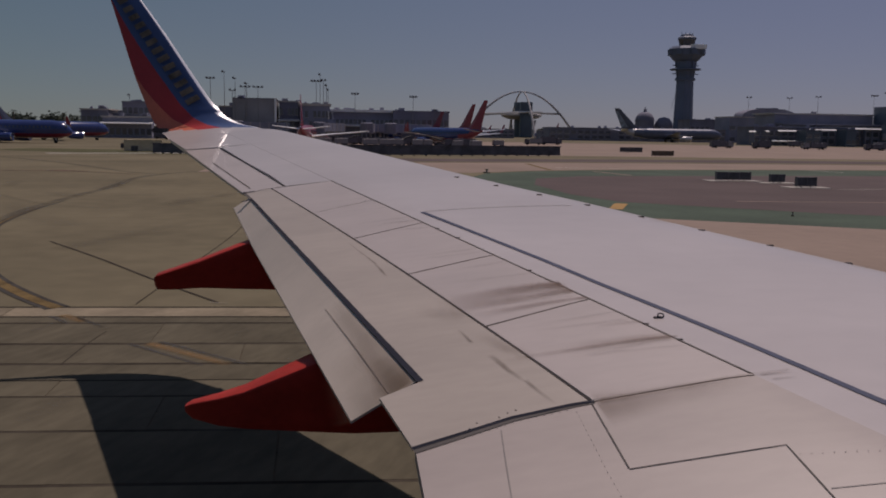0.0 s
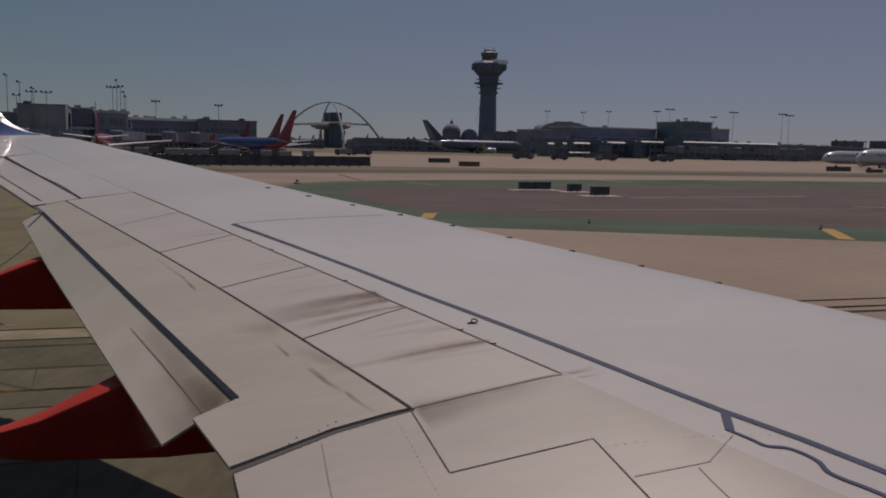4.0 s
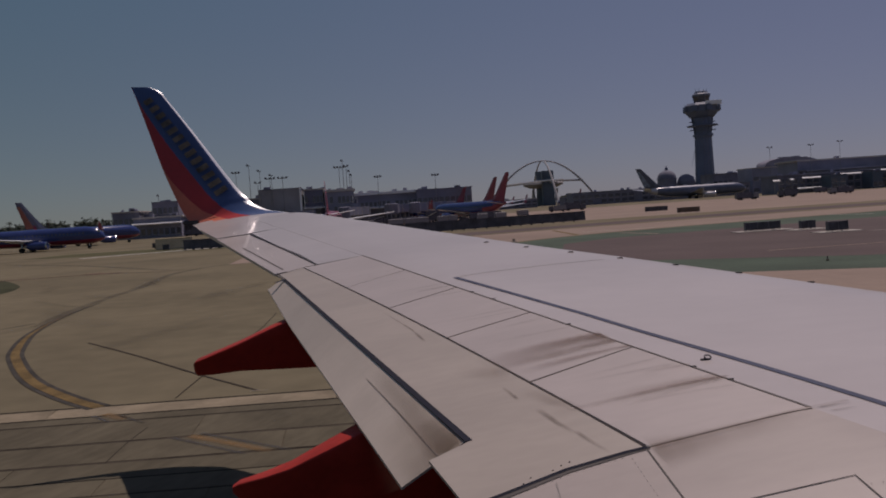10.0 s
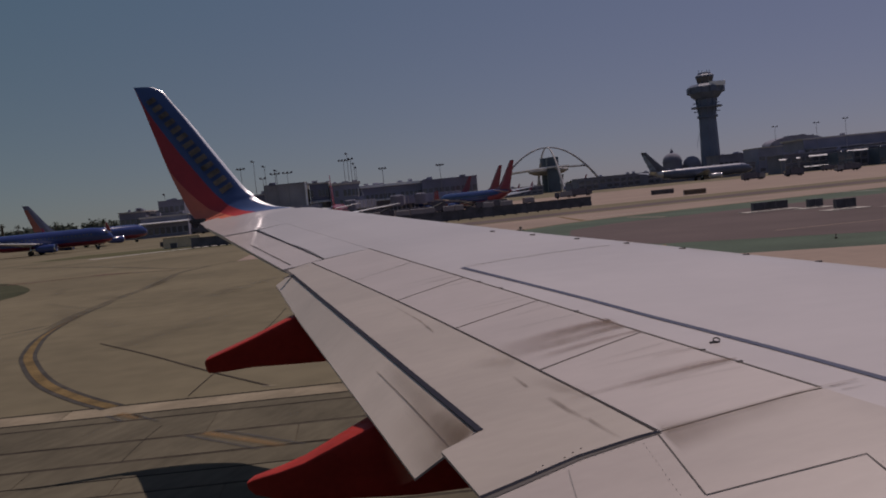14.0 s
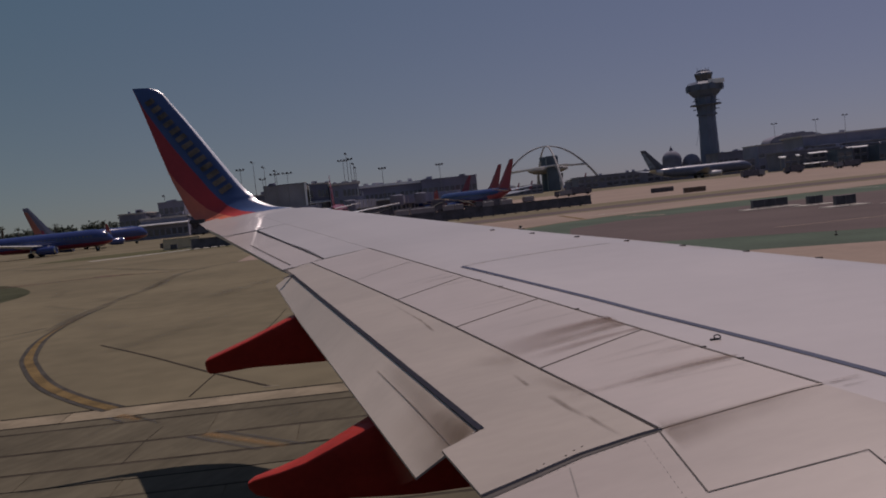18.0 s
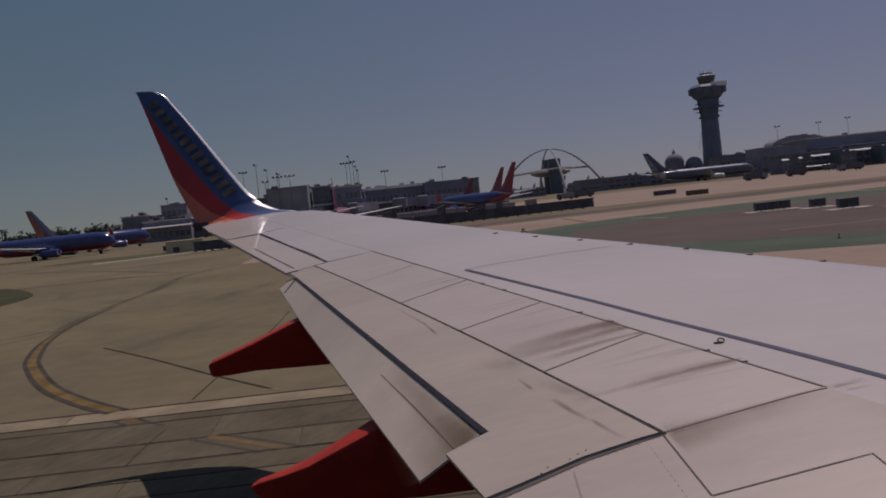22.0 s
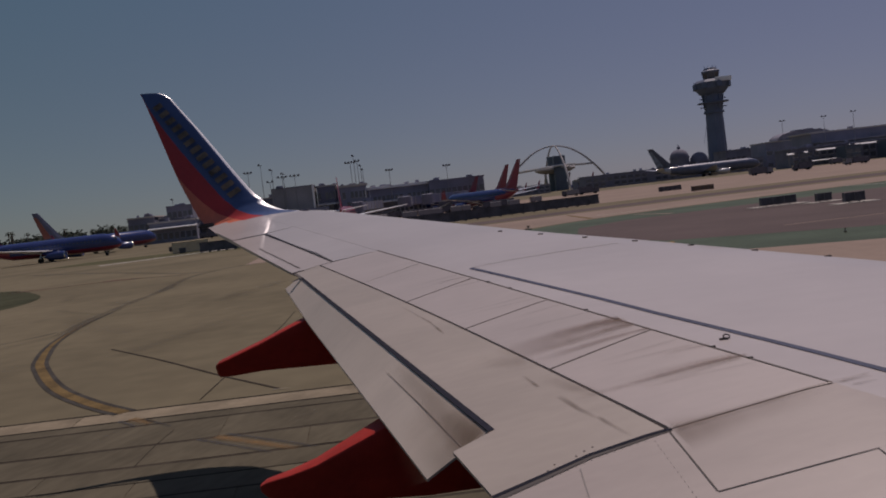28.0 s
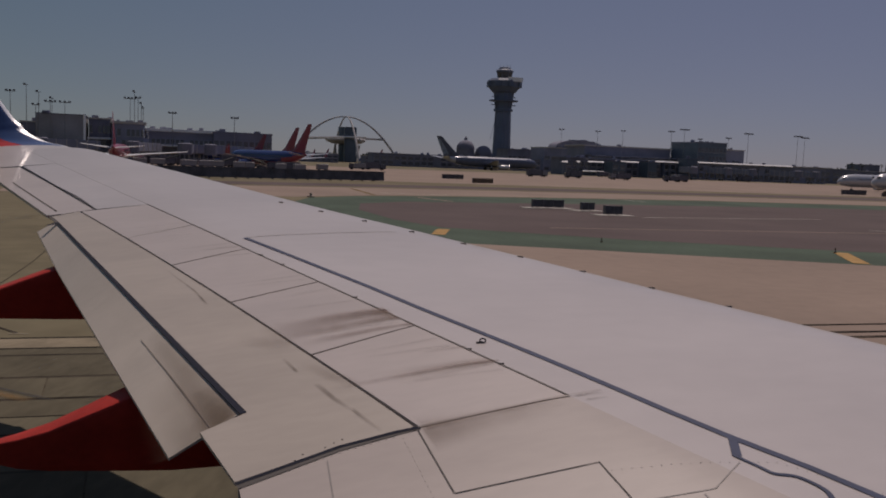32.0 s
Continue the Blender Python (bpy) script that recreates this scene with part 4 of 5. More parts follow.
ground_mark("faded_border", [(-4.45, 18.2), (-4.1, 17.75), (-3.7, 17.2)], 0.16, M_BORDERFILM)
ground_mark("faded_yellow_line", [(-2.62, 15.86), (-1.85, 15.08), (-1.05, 14.28)], 0.34, M_YFILM, 0.30)
ground_mark("faded_border", [(-2.95, 15.85), (-2.2, 15.05), (-1.45, 14.25)], 0.17, M_BORDERFILM)
ground_mark("faded_border", [(-2.45, 15.98), (-1.6, 15.13), (-0.7, 14.20)], 0.17, M_BORDERFILM)
ground_mark("rubbed_patch", [(-1.95, 19.55), (-1.55, 19.45)], 0.16, M_PFILM)
rng = random.Random(23)
for k in range(26):
    x, y = rng.uniform(-16, 0), rng.uniform(4, 17)
    ground_mark("scrape", [(x, y), (x + rng.uniform(0.2, 0.5), y + rng.uniform(0.8, 1.6))], rng.uniform(0.15, 0.5), M_SMUDGE, None, 0.0125 + 0.0006 * k)
for k in range(18):
    x, y = rng.uniform(-22, 0), rng.uniform(21, 64)
    ground_mark("scrape", [(x, y), (x + rng.uniform(-3, 3), y + rng.uniform(3, 9))], rng.uniform(1.2, 2.6), M_SMUDGE, None, 0.0225 + 0.0006 * k)


# ---- parked airliners across the field ----
# base colour lightened to paint the sky reflected in cockpit windows
M_SCREEN = glass_mat("cockpit_sky_glass", (0.22, 0.24, 0.28), 0.06)
M_MINT = mat("pale_olive_paint", (0.60, 0.49, 0.33), 0.7, 0, 0.12, 1, 8)
M_BRASS = mat("weathered_brown_metal", (0.11, 0.085, 0.055), 0.6, 0, 0.2, 4, 20)


def wing_solid(pts_le, pts_te, th, m=None):
    """A thin tapered solid between leading and trailing edge points."""
    bm = bmesh.new()
    rows_ = []
    for (le, te, t) in zip(pts_le, pts_te, th):
        le, te = Vector(le), Vector(te)
        n = Vector((0, 0, 1)) if abs(pts_le[0][1] - pts_le[-1][1]) > 0.5 else Vector((0, 1, 0))
        mid = le.lerp(te, 0.3)
        rows_.append([le, mid + n * t, te, mid - n * t])
    ring_loft(bm, rows_)
    return bm


def jet(name, loc, rz, label, body, belly, fin, s=1.0, sl=1.0, wing=None, winglet_m=None, fin_band=None, waist=-0.42):
    """An airliner with its nose along its own +x; s scales it, sl stretches its body."""
    p = thing(name, loc, rz, label, "airplane", "parked airliners")
    wing = wing or M_SILVER
    r = 1.9 * s
    zc = 3.15 * s
    L = 16.8 * s * sl
    f = bmesh.new()
    prof = [(-L, 0.10, 0.62), (-L * 0.93, 0.26, 0.5), (-L * 0.75, 0.66, 0.25), (-L * 0.5, 0.97, 0.03), (-L * 0.2, 1, 0), (L * 0.3, 1, 0), (L * 0.75, 1, 0), (L * 0.86, 0.9, -0.03), (L * 0.94, 0.66, -0.14), (L * 0.985, 0.34, -0.26), (L, 0.06, -0.32)]
    ring_loft(f, [ellipse_ring(x, r * k, r * k * 1.06, 0, zc + dz * r, 24) for x, k, dz in prof])
    f.normal_update()
    for face in f.faces:
        c = face.calc_center_median()
        low = zc + waist * r + max(0.0, (-c.x - 0.4 * L)) * 0.25
        # a high waist leaves white top and tail, painting rim light and glint
        face.material_index = 1 if c.z < low and not (waist > 0.3 and c.x < -0.66 * L) else 0
    part("fuselage", f, (body, belly), p, smooth=True)
    # cockpit and cabin windows
    for sy in (-1, 1):
        part("cockpit_window", boxed(L * 0.925, L * 0.955, sy * r * 0.28, sy * r * 0.60, zc + 0.28 * r, zc + 0.52 * r), M_SCREEN, p, "glossy cockpit window")
    pane = boxed(-0.13 * s, 0.13 * s, -0.02 * r, 0.02 * r, -0.10 * r, 0.10 * r)
    pane_mesh = bpy.data.meshes.new("cabin_window")
    pane.to_mesh(pane_mesh)
    pane.free()
    pane_mesh.materials.append(M_PANE)
    n = int(26 * sl)
    for sy in (-1, 1):
        for i in range(n):
            ob = new("cabin_window", pane_mesh)
            ob.parent = p
            ob.location = (-L * 0.55 + 1.35 * L * i / n, sy * r * 0.985, zc + 0.26 * r)
    # fin and tailplane
    fb = wing_solid([(-L * 0.60, 0, zc + 0.95 * r), (-L * 0.715, 0, zc + 1.55 * r), (-L * 1.03, 0, 12.5 * s)], [(-L * 0.97, 0, zc + 0.7 * r), (-L * 0.99, 0, zc + 1.5 * r), (-L * 1.13, 0, 12.5 * s)], (0.25 * s, 0.22 * s, 0.09 * s))
    fin_p = part("fin", fb, fin, p, "tall tail fin")
    if fin_band:
        part("fin_stripe", wing_solid([(-L * 0.84, 0, zc + 1.3 * r), (-L * 1.045, 0, 11.4 * s)], [(-L * 0.985, 0, zc + 1.2 * r), (-L * 1.112, 0, 11.4 * s)], (0.27 * s, 0.135 * s)), fin_band, fin_p, "orange fin stripe")
    for sy in (-1, 1):
        part("tailplane", wing_solid([(-L * 0.83, sy * 0.4 * s, zc + 0.5 * r), (-L * 1.02, sy * 7.1 * s, zc + 0.9 * r)], [(-L * 1.0, sy * 0.4 * s, zc + 0.5 * r), (-L * 1.10, sy * 7.1 * s, zc + 0.9 * r)], (0.18 * s, 0.07 * s)), wing, p)
        w = part("wing", wing_solid([(4.6 * s, sy * 1.2 * s, zc - 0.55 * r), (0.4 * s, sy * 6.5 * s, zc - 0.2 * r), (-4.6 * s, sy * 16.8 * s, zc + 0.35 * r)], [(-3.2 * s, sy * 1.2 * s, zc - 0.55 * r), (-3.4 * s, sy * 6.5 * s, zc - 0.2 * r), (-6.2 * s, sy * 16.8 * s, zc + 0.35 * r)], (0.42 * s, 0.26 * s, 0.09 * s)), wing, p)
        if winglet_m:
            part("winglet", wing_solid([(-4.7 * s, sy * 16.8 * s, zc + 0.35 * r), (-6.0 * s, sy * 17.3 * s, zc + 1.65 * r)], [(-6.2 * s, sy * 16.8 * s, zc + 0.35 * r), (-6.5 * s, sy * 17.3 * s, zc + 1.65 * r)], (0.08 * s, 0.03 * s)), winglet_m, w)
        e = bmesh.new()
        ring_loft(e, [ellipse_ring(x * s, k * s, k * s, sy * 4.9 * s, 1.35 * s, 18) for x, k in ((1.2, 0.55), (2.2, 0.86), (4.2, 1.0), (5.3, 0.98), (5.6, 0.88))])
        eng = part("engine", e, body, p, smooth=True)
        part("pylon", wing_solid([(4.6 * s, sy * 4.9 * s, 2.1 * s), (3.4 * s, sy * 4.9 * s, zc - 0.28 * r)], [(0.9 * s, sy * 4.9 * s, 1.8 * s), (-0.6 * s, sy * 4.9 * s, zc - 0.28 * r)], (0.22 * s, 0.2 * s)), body, eng)
        part("exhaust_cone", ring_loft(bmesh.new(), [ellipse_ring(x * s, k * s, k * s, sy * 4.9 * s, 1.35 * s, 14) for x, k in ((1.3, 0.42), (0.7, 0.34), (0.1, 0.05))]), M_STEEL, eng, "bare metal exhaust cone", smooth=True)
        part("intake_lip", ring_loft(bmesh.new(), [ellipse_ring(x * s, k * s, k * s, sy * 4.9 * s, 1.35 * s, 18) for x, k in ((5.45, 0.94), (5.7, 0.96), (5.72, 0.84), (5.5, 0.80))], False), M_STEEL, eng, "bare metal intake lip", smooth=True)
        for gx in (-1.0,):
            part("gear_leg", tube([(gx * s, sy * 2.85 * s, 0.4 * s), (gx * s, sy * 2.6 * s, 2.2 * s)], 0.12 * s, n=6), M_STEEL, p)
            part("wheel", ring_loft(bmesh.new(), [[(gx * s + 0.56 * s * math.cos(a), sy * 2.85 * s + o * s, 0.56 * s + 0.56 * s * math.sin(a)) for a in [2 * math.pi * i / 14 for i in range(14)]] for o in (-0.45, 0.45)]), M_TYRE, p)
    part("gear_leg", tube([(L * 0.78, 0, 0.3 * s), (L * 0.78, 0, 1.6 * s)], 0.09 * s, n=6), M_STEEL, p)
    part("wheel", ring_loft(bmesh.new(), [[(L * 0.78 + 0.35 * s * math.cos(a), o * s, 0.35 * s + 0.35 * s * math.sin(a)) for a in [2 * math.pi * i / 14 for i in range(14)]] for o in (-0.3, 0.3)]), M_TYRE, p)
    return p


BLUE = "blue twinjet airliner with a red tail parked nose-in at the terminal"


def tail_at(x, y, rz, s=1.0, sl=1.0):
    """The place of a jet whose fin tip stands over (x, y)."""
    d = 16.8 * 1.08 * s * sl
    return (x + d * math.cos(radians(rz)), y + d * math.sin(radians(rz)), 0)


jet("airliner_parked", tail_at(46.2, 230, 119), 119, BLUE, M_BBLUE, M_BRED, M_BRED, winglet_m=M_BRED)
jet("airliner_parked", tail_at(49.2, 264, 119), 119, BLUE, M_BBLUE, M_BRED, M_BRED, winglet_m=M_BRED)
jet("airliner_parked", tail_at(43.4, 291, 125, 0.85), 125, BLUE, M_BBLUE, M_BRED, M_BRED, 0.85)
jet("airliner_parked", tail_at(184.5, 640, -136, 0.95), -136, "blue airliner far off with a red fin", M_BBLUE, M_BRED, M_BRED, 0.95, wing=M_WHITE)
# the next two jets have their wings' sun glint painted in white
jet("airliner_parked", tail_at(-2.9, 217, 86), 86, "red-bellied airliner seen along its length at the terminal", M_BRED, M_BRED, M_BRED, wing=M_WINGGLINT)
jet("airliner_parked", (-70.6, 208, 0), -4, "blue airliner holding on the taxiway, its wing painted glint white", M_BBLUE, M_BRED, M_BRED, wing=M_WINGGLINT, winglet_m=M_BRED, fin_band=M_BORANGE)
jet("airliner_parked", tail_at(-84.0, 240, 46, 1.02), 46, "blue airliner with a slate and orange fin behind another", M_BBLUE, M_BRED, M_FINGREY, 1.02, winglet_m=M_BRED, fin_band=M_FINO)
# the white left on this dark hull paints its bright rim and tail glint
jet("airliner_parked", tail_at(170, 472, 2, 1.5, 1.24), 2, "large dark wide-body airliner with a black patterned fin", M_WHITE, M_FINGREY, M_BLACK, 1.5, 1.24, fin_band=M_FINPALE, waist=0.80)
jet("airliner_parked", (204, 172, 0), 176, "white airliner parked nose out beside the terminal", M_WHITE, M_SILVER, M_WHITE, 1.1, 1.1, wing=M_WHITE)
jet("airliner_parked", (230.5, 206, 0), 178, "white and grey airliner behind another on the apron", M_SILVER, M_SILVER, M_SILVER, 1.0, 1.5)


# ---- terminals ----
def building(name, x0, x1, y, depth, h, wall, label, rows_=2, cols=8, roof=None, roof_t=0.5, over=0.6, band=None, group=""):
    """A block with a roof slab, parapet gear and recessed panes on its field side."""
    b = thing(name, ((x0 + x1) / 2, y + depth / 2, 0), 0, label, "building", group)
    w, d = (x1 - x0) / 2, depth / 2
    part("wall", boxed(-w, w, -d, d, 0, h), wall, b)
    part("roof", boxed(-w - over, w + over, -d - over, d + over, h, h + roof_t, 0.08), roof or M_ROOF, b)
    if band:
        part("canopy", boxed(-w - 0.4, w + 0.4, -3.0, 0, -0.2, 0.12, 0.05, Matrix.Translation((0, -d, band + 0.4)) @ Matrix.Rotation(radians(9), 4, "X")), M_ROOFW, b, "white flat canopy edge")
    rng = random.Random(int(x0 * 7 + y))
    for r in range(rows_):
        z0 = 1.2 + (h - 1.6) * r / max(rows_, 1)
        z1 = z0 + min(2.2, 0.62 * (h - 1.6) / rows_)
        for c in range(cols):
            if rng.random() < 0.12:
                continue
            a = -w + 2 * w * (c + 0.14) / cols
            e = -w + 2 * w * (c + 0.86) / cols
            win = part("window", boxed(a, e, -d - 0.06, -d + 0.1, z0, z1), M_PANE, b)
            part("sill", boxed(a - 0.1, e + 0.1, -d - 0.22, -d - 0.05, z0 - 0.16, z0), M_ROOF, win)
    for k in range(2 + cols // 4):
        a, e = rng.uniform(-w * 0.9, w * 0.7), rng.uniform(0.8, 2.4)
        part("roof_unit", boxed(a, a + e, -d * 0.3, -d * 0.3 + e, h + roof_t, h + roof_t + rng.uniform(0.5, 1.3), 0.05), M_WALLG, b)
    return b


T = "terminal blocks"
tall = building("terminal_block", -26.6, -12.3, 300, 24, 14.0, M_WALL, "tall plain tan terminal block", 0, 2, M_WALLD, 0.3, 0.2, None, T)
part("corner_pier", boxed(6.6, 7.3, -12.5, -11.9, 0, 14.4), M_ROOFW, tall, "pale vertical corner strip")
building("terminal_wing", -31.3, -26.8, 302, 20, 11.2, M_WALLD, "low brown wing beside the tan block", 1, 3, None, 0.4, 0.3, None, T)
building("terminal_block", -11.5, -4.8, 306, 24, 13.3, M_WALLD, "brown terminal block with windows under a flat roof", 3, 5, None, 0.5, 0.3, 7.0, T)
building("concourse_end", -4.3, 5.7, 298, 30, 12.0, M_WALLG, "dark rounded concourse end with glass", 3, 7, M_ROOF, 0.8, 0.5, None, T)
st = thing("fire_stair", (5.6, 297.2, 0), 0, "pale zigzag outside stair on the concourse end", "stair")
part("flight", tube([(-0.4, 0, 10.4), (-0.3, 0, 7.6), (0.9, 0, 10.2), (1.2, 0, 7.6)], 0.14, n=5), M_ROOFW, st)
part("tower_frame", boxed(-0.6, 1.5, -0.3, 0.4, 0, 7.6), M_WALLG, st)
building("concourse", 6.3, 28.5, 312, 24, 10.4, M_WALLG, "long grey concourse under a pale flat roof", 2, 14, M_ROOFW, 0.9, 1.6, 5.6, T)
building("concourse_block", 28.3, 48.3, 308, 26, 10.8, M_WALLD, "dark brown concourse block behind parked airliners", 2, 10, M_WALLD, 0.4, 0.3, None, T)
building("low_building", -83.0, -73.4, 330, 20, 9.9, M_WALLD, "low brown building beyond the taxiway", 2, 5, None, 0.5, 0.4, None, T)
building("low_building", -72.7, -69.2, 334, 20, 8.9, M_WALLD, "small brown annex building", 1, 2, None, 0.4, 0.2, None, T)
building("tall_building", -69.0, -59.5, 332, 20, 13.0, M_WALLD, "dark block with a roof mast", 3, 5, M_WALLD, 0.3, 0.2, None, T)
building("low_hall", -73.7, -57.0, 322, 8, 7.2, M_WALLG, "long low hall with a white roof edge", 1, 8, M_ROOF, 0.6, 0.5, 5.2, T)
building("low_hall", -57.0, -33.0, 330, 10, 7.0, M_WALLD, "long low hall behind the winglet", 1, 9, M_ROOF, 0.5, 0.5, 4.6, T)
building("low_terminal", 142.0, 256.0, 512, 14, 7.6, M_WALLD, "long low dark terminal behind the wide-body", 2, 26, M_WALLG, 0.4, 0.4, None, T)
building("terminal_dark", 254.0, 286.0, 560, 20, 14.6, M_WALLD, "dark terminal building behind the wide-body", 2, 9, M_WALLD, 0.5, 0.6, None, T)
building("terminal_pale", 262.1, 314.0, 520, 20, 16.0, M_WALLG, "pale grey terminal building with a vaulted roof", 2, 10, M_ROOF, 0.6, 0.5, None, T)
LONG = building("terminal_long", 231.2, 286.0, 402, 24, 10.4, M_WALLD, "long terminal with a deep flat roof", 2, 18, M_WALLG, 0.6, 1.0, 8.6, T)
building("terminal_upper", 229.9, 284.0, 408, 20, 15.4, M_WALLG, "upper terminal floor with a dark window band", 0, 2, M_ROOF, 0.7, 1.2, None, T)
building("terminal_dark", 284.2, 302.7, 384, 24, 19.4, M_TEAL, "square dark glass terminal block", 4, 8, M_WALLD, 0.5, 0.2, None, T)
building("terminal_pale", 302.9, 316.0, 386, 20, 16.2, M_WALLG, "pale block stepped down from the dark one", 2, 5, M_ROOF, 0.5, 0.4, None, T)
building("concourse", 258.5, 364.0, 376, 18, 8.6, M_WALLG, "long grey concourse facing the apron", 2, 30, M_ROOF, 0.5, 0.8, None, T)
for x0, x1, z in ((198.9, 202.3, 6.0), (207.2, 209.0, 6.2), (213.3, 223.3, 6.5), (229.2, 243.4, 7.2), (248.7, 266.0, 8.0), (273.1, 339.5, 8.5), (210.6, 223.4, 1.9)):
    g = thing("concourse_canopy", ((x0 + x1) / 2, 374.6, 0), 0, "white metal canopy roof on slim posts before the concourse", "canopy")
    w = (x1 - x0) / 2
    part("roof", boxed(-w, w, -0.7, 0.7, 0, 0.3, 0.05, Matrix.Translation((0, 0.2, z + 0.2)) @ Matrix.Rotation(radians(24), 4, "X")), M_ROOFW, g)
    for k in range(int(w / 3) + 2):
        x = -w + 0.6 + (2 * w - 1.2) * k / (int(w / 3) + 1)
        part("post", boxed(x - 0.12, x + 0.12, -0.1, 0.14, 0, z + 0.12), M_POLE, g)
for x0, x1, h in ((222.0, 229.4, 7.2), (242.2, 247.2, 7.6), (265.2, 271.5, 10.2)):
    building("gate_house", x0, x1, 366, 8, h, M_TEAL, "dark gate house standing out from the concourse", 2, 2, M_WALLD, 0.3, 0.2, None, T)
building("concourse", 203.0, 258.0, 378, 16, 8.4, M_WALLD, "long dark concourse under a deep roof edge", 2, 16, M_WALLG, 0.5, 0.6, None, T)
part("window_band", boxed(-27.4, 25.4, -12.25, -11.9, 8.9, 10.1), M_PANE, LONG, "dark window band under the roof edge")

for cx, y, r, h, spire in ((253.0, 640, 7.2, 22.5, True), (268.5, 640, 6.8, 18.6, False)):
    d = thing("domed_pavilion", (cx, y, 0), 0, "small brown dome above the terminals" + (" with a spire" if spire else ""), "building")
    part("drum", turned([(r, 0), (r, h - 8), (r * 1.06, h - 7.9), (r * 1.06, h - 7.2)]), M_WALLD, d)
    part("dome", turned([(r * math.cos(a), h - 7.2 + 6.6 * math.sin(a)) for a in [math.pi / 2 * i / 8 for i in range(9)]]), M_WALLD, d, smooth=True)
    if spire:
        part("spire", turned([(1.3, h - 0.8), (1.2, h + 1.2), (0.4, h + 1.8), (0.15, h + 3)], 10), M_WALLD, d)
dm = thing("vaulted_roof", (293.5, 533, 16.6), 0, "low grey vaulted roof on the pale terminal", "roof")
part("vault", ring_loft(bmesh.new(), [[(x, y, 0 if i in (0, 14) else 5.6 * math.sin(math.pi * i / 14) ** 0.75) for i, x in [(i, -19 * math.cos(math.pi * i / 14)) for i in range(15)]] for y in (-6, 6)]), M_WALLD, dm, smooth=True)
for k, (x, w, h) in enumerate(((-3, 5, 6.0), (5, 4, 6.2), (11, 3, 5.4))):
    part("roof_unit", boxed(x - w / 2, x + w / 2, -3, 3, 2.0, h, 0.1), M_WALLD, dm)

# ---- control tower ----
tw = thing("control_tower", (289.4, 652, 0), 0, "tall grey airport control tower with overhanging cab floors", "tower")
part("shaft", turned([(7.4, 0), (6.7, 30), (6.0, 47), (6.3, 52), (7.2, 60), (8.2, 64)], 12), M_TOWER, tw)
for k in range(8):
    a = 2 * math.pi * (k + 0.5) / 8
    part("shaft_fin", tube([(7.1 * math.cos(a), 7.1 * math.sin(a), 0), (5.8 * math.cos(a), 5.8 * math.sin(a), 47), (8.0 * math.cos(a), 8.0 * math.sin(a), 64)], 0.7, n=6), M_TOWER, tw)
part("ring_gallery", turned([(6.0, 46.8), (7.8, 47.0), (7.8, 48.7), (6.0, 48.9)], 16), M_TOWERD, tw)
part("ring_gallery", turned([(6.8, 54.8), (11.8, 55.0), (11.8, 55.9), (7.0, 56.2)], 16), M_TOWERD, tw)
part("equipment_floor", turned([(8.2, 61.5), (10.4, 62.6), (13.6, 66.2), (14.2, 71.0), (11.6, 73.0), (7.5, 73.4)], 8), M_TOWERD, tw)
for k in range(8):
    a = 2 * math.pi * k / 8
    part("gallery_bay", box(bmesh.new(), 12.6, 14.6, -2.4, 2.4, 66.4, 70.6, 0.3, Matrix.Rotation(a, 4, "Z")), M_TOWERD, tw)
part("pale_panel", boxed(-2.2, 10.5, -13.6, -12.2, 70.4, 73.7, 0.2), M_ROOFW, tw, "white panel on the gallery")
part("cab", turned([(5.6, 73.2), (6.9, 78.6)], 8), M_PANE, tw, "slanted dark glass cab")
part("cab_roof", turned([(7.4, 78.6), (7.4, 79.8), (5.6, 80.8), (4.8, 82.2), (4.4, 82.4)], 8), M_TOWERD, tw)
for x in (-4.5, -1.5, 2.2, 4.6):
    part("aerial", tube([(x, 0, 82), (x, 0, 84.4)], 0.16, n=5), M_TOWERD, tw)
for k in range(8):
    a = 2 * math.pi * k / 8
    part("cab_mullion", tube([(5.65 * math.cos(a), 5.65 * math.sin(a), 73.2), (6.95 * math.cos(a), 6.95 * math.sin(a), 78.6)], 0.18, n=5), M_TOWERD, tw)
    part("rail_post", tube([(13.9 * math.cos(a), 13.9 * math.sin(a), 71.0), (13.9 * math.cos(a), 13.9 * math.sin(a), 72.3)], 0.12, n=5), M_TOWERD, tw)
for z in (52.0, 58.5):
    for sx in (-1, 1):
        part("side_bracket", boxed(sx * 6.4, sx * 10.5, -0.8, 0.8, z - 0.3, z + 0.3), M_TOWERD, tw)

part("stay_cable", tube([(-7.4, -6.0, 47.5), (-10.0, -6.6, 37.0), (-13.6, -7.2, 24.0)], 0.14, n=5), M_TOWERD, tw)

# ---- arched landmark ----
th = thing("arched_landmark", (194, 800, 0), 0, "raised disc restaurant under crossing pale parabolic arches", "landmark")


def parabola(turn, h, half, w, z0=0.0):
    pts = []
    for i in range(25):
        s = -1 + 2 * i / 24
        x = half * s
        pts.append((x * math.cos(turn), x * math.sin(turn), z0 + (h - z0) * (1 - s * s)))
    return tube(pts[:13], w * 2.2, w, 8, tube(pts[12:], w, w * 2.2, 8))


for turn in (0.12, 1.555):
    part("arch_leg", parabola(turn, 42.6, 57, 0.55), M_ARCH, th, smooth=True)
for turn in (0.12, 1.66):
    part("lower_arch", tube([(-40 * math.cos(turn), -40 * math.sin(turn), 20.6), (0, 0, 23.2), (40 * math.cos(turn), 40 * math.sin(turn), 22.6)], 1.0, n=6), M_ARCH, th)
part("core", turned([(7.0, 0), (6.4, 32.3)], 16), M_TEAL, th, "dark central shaft")
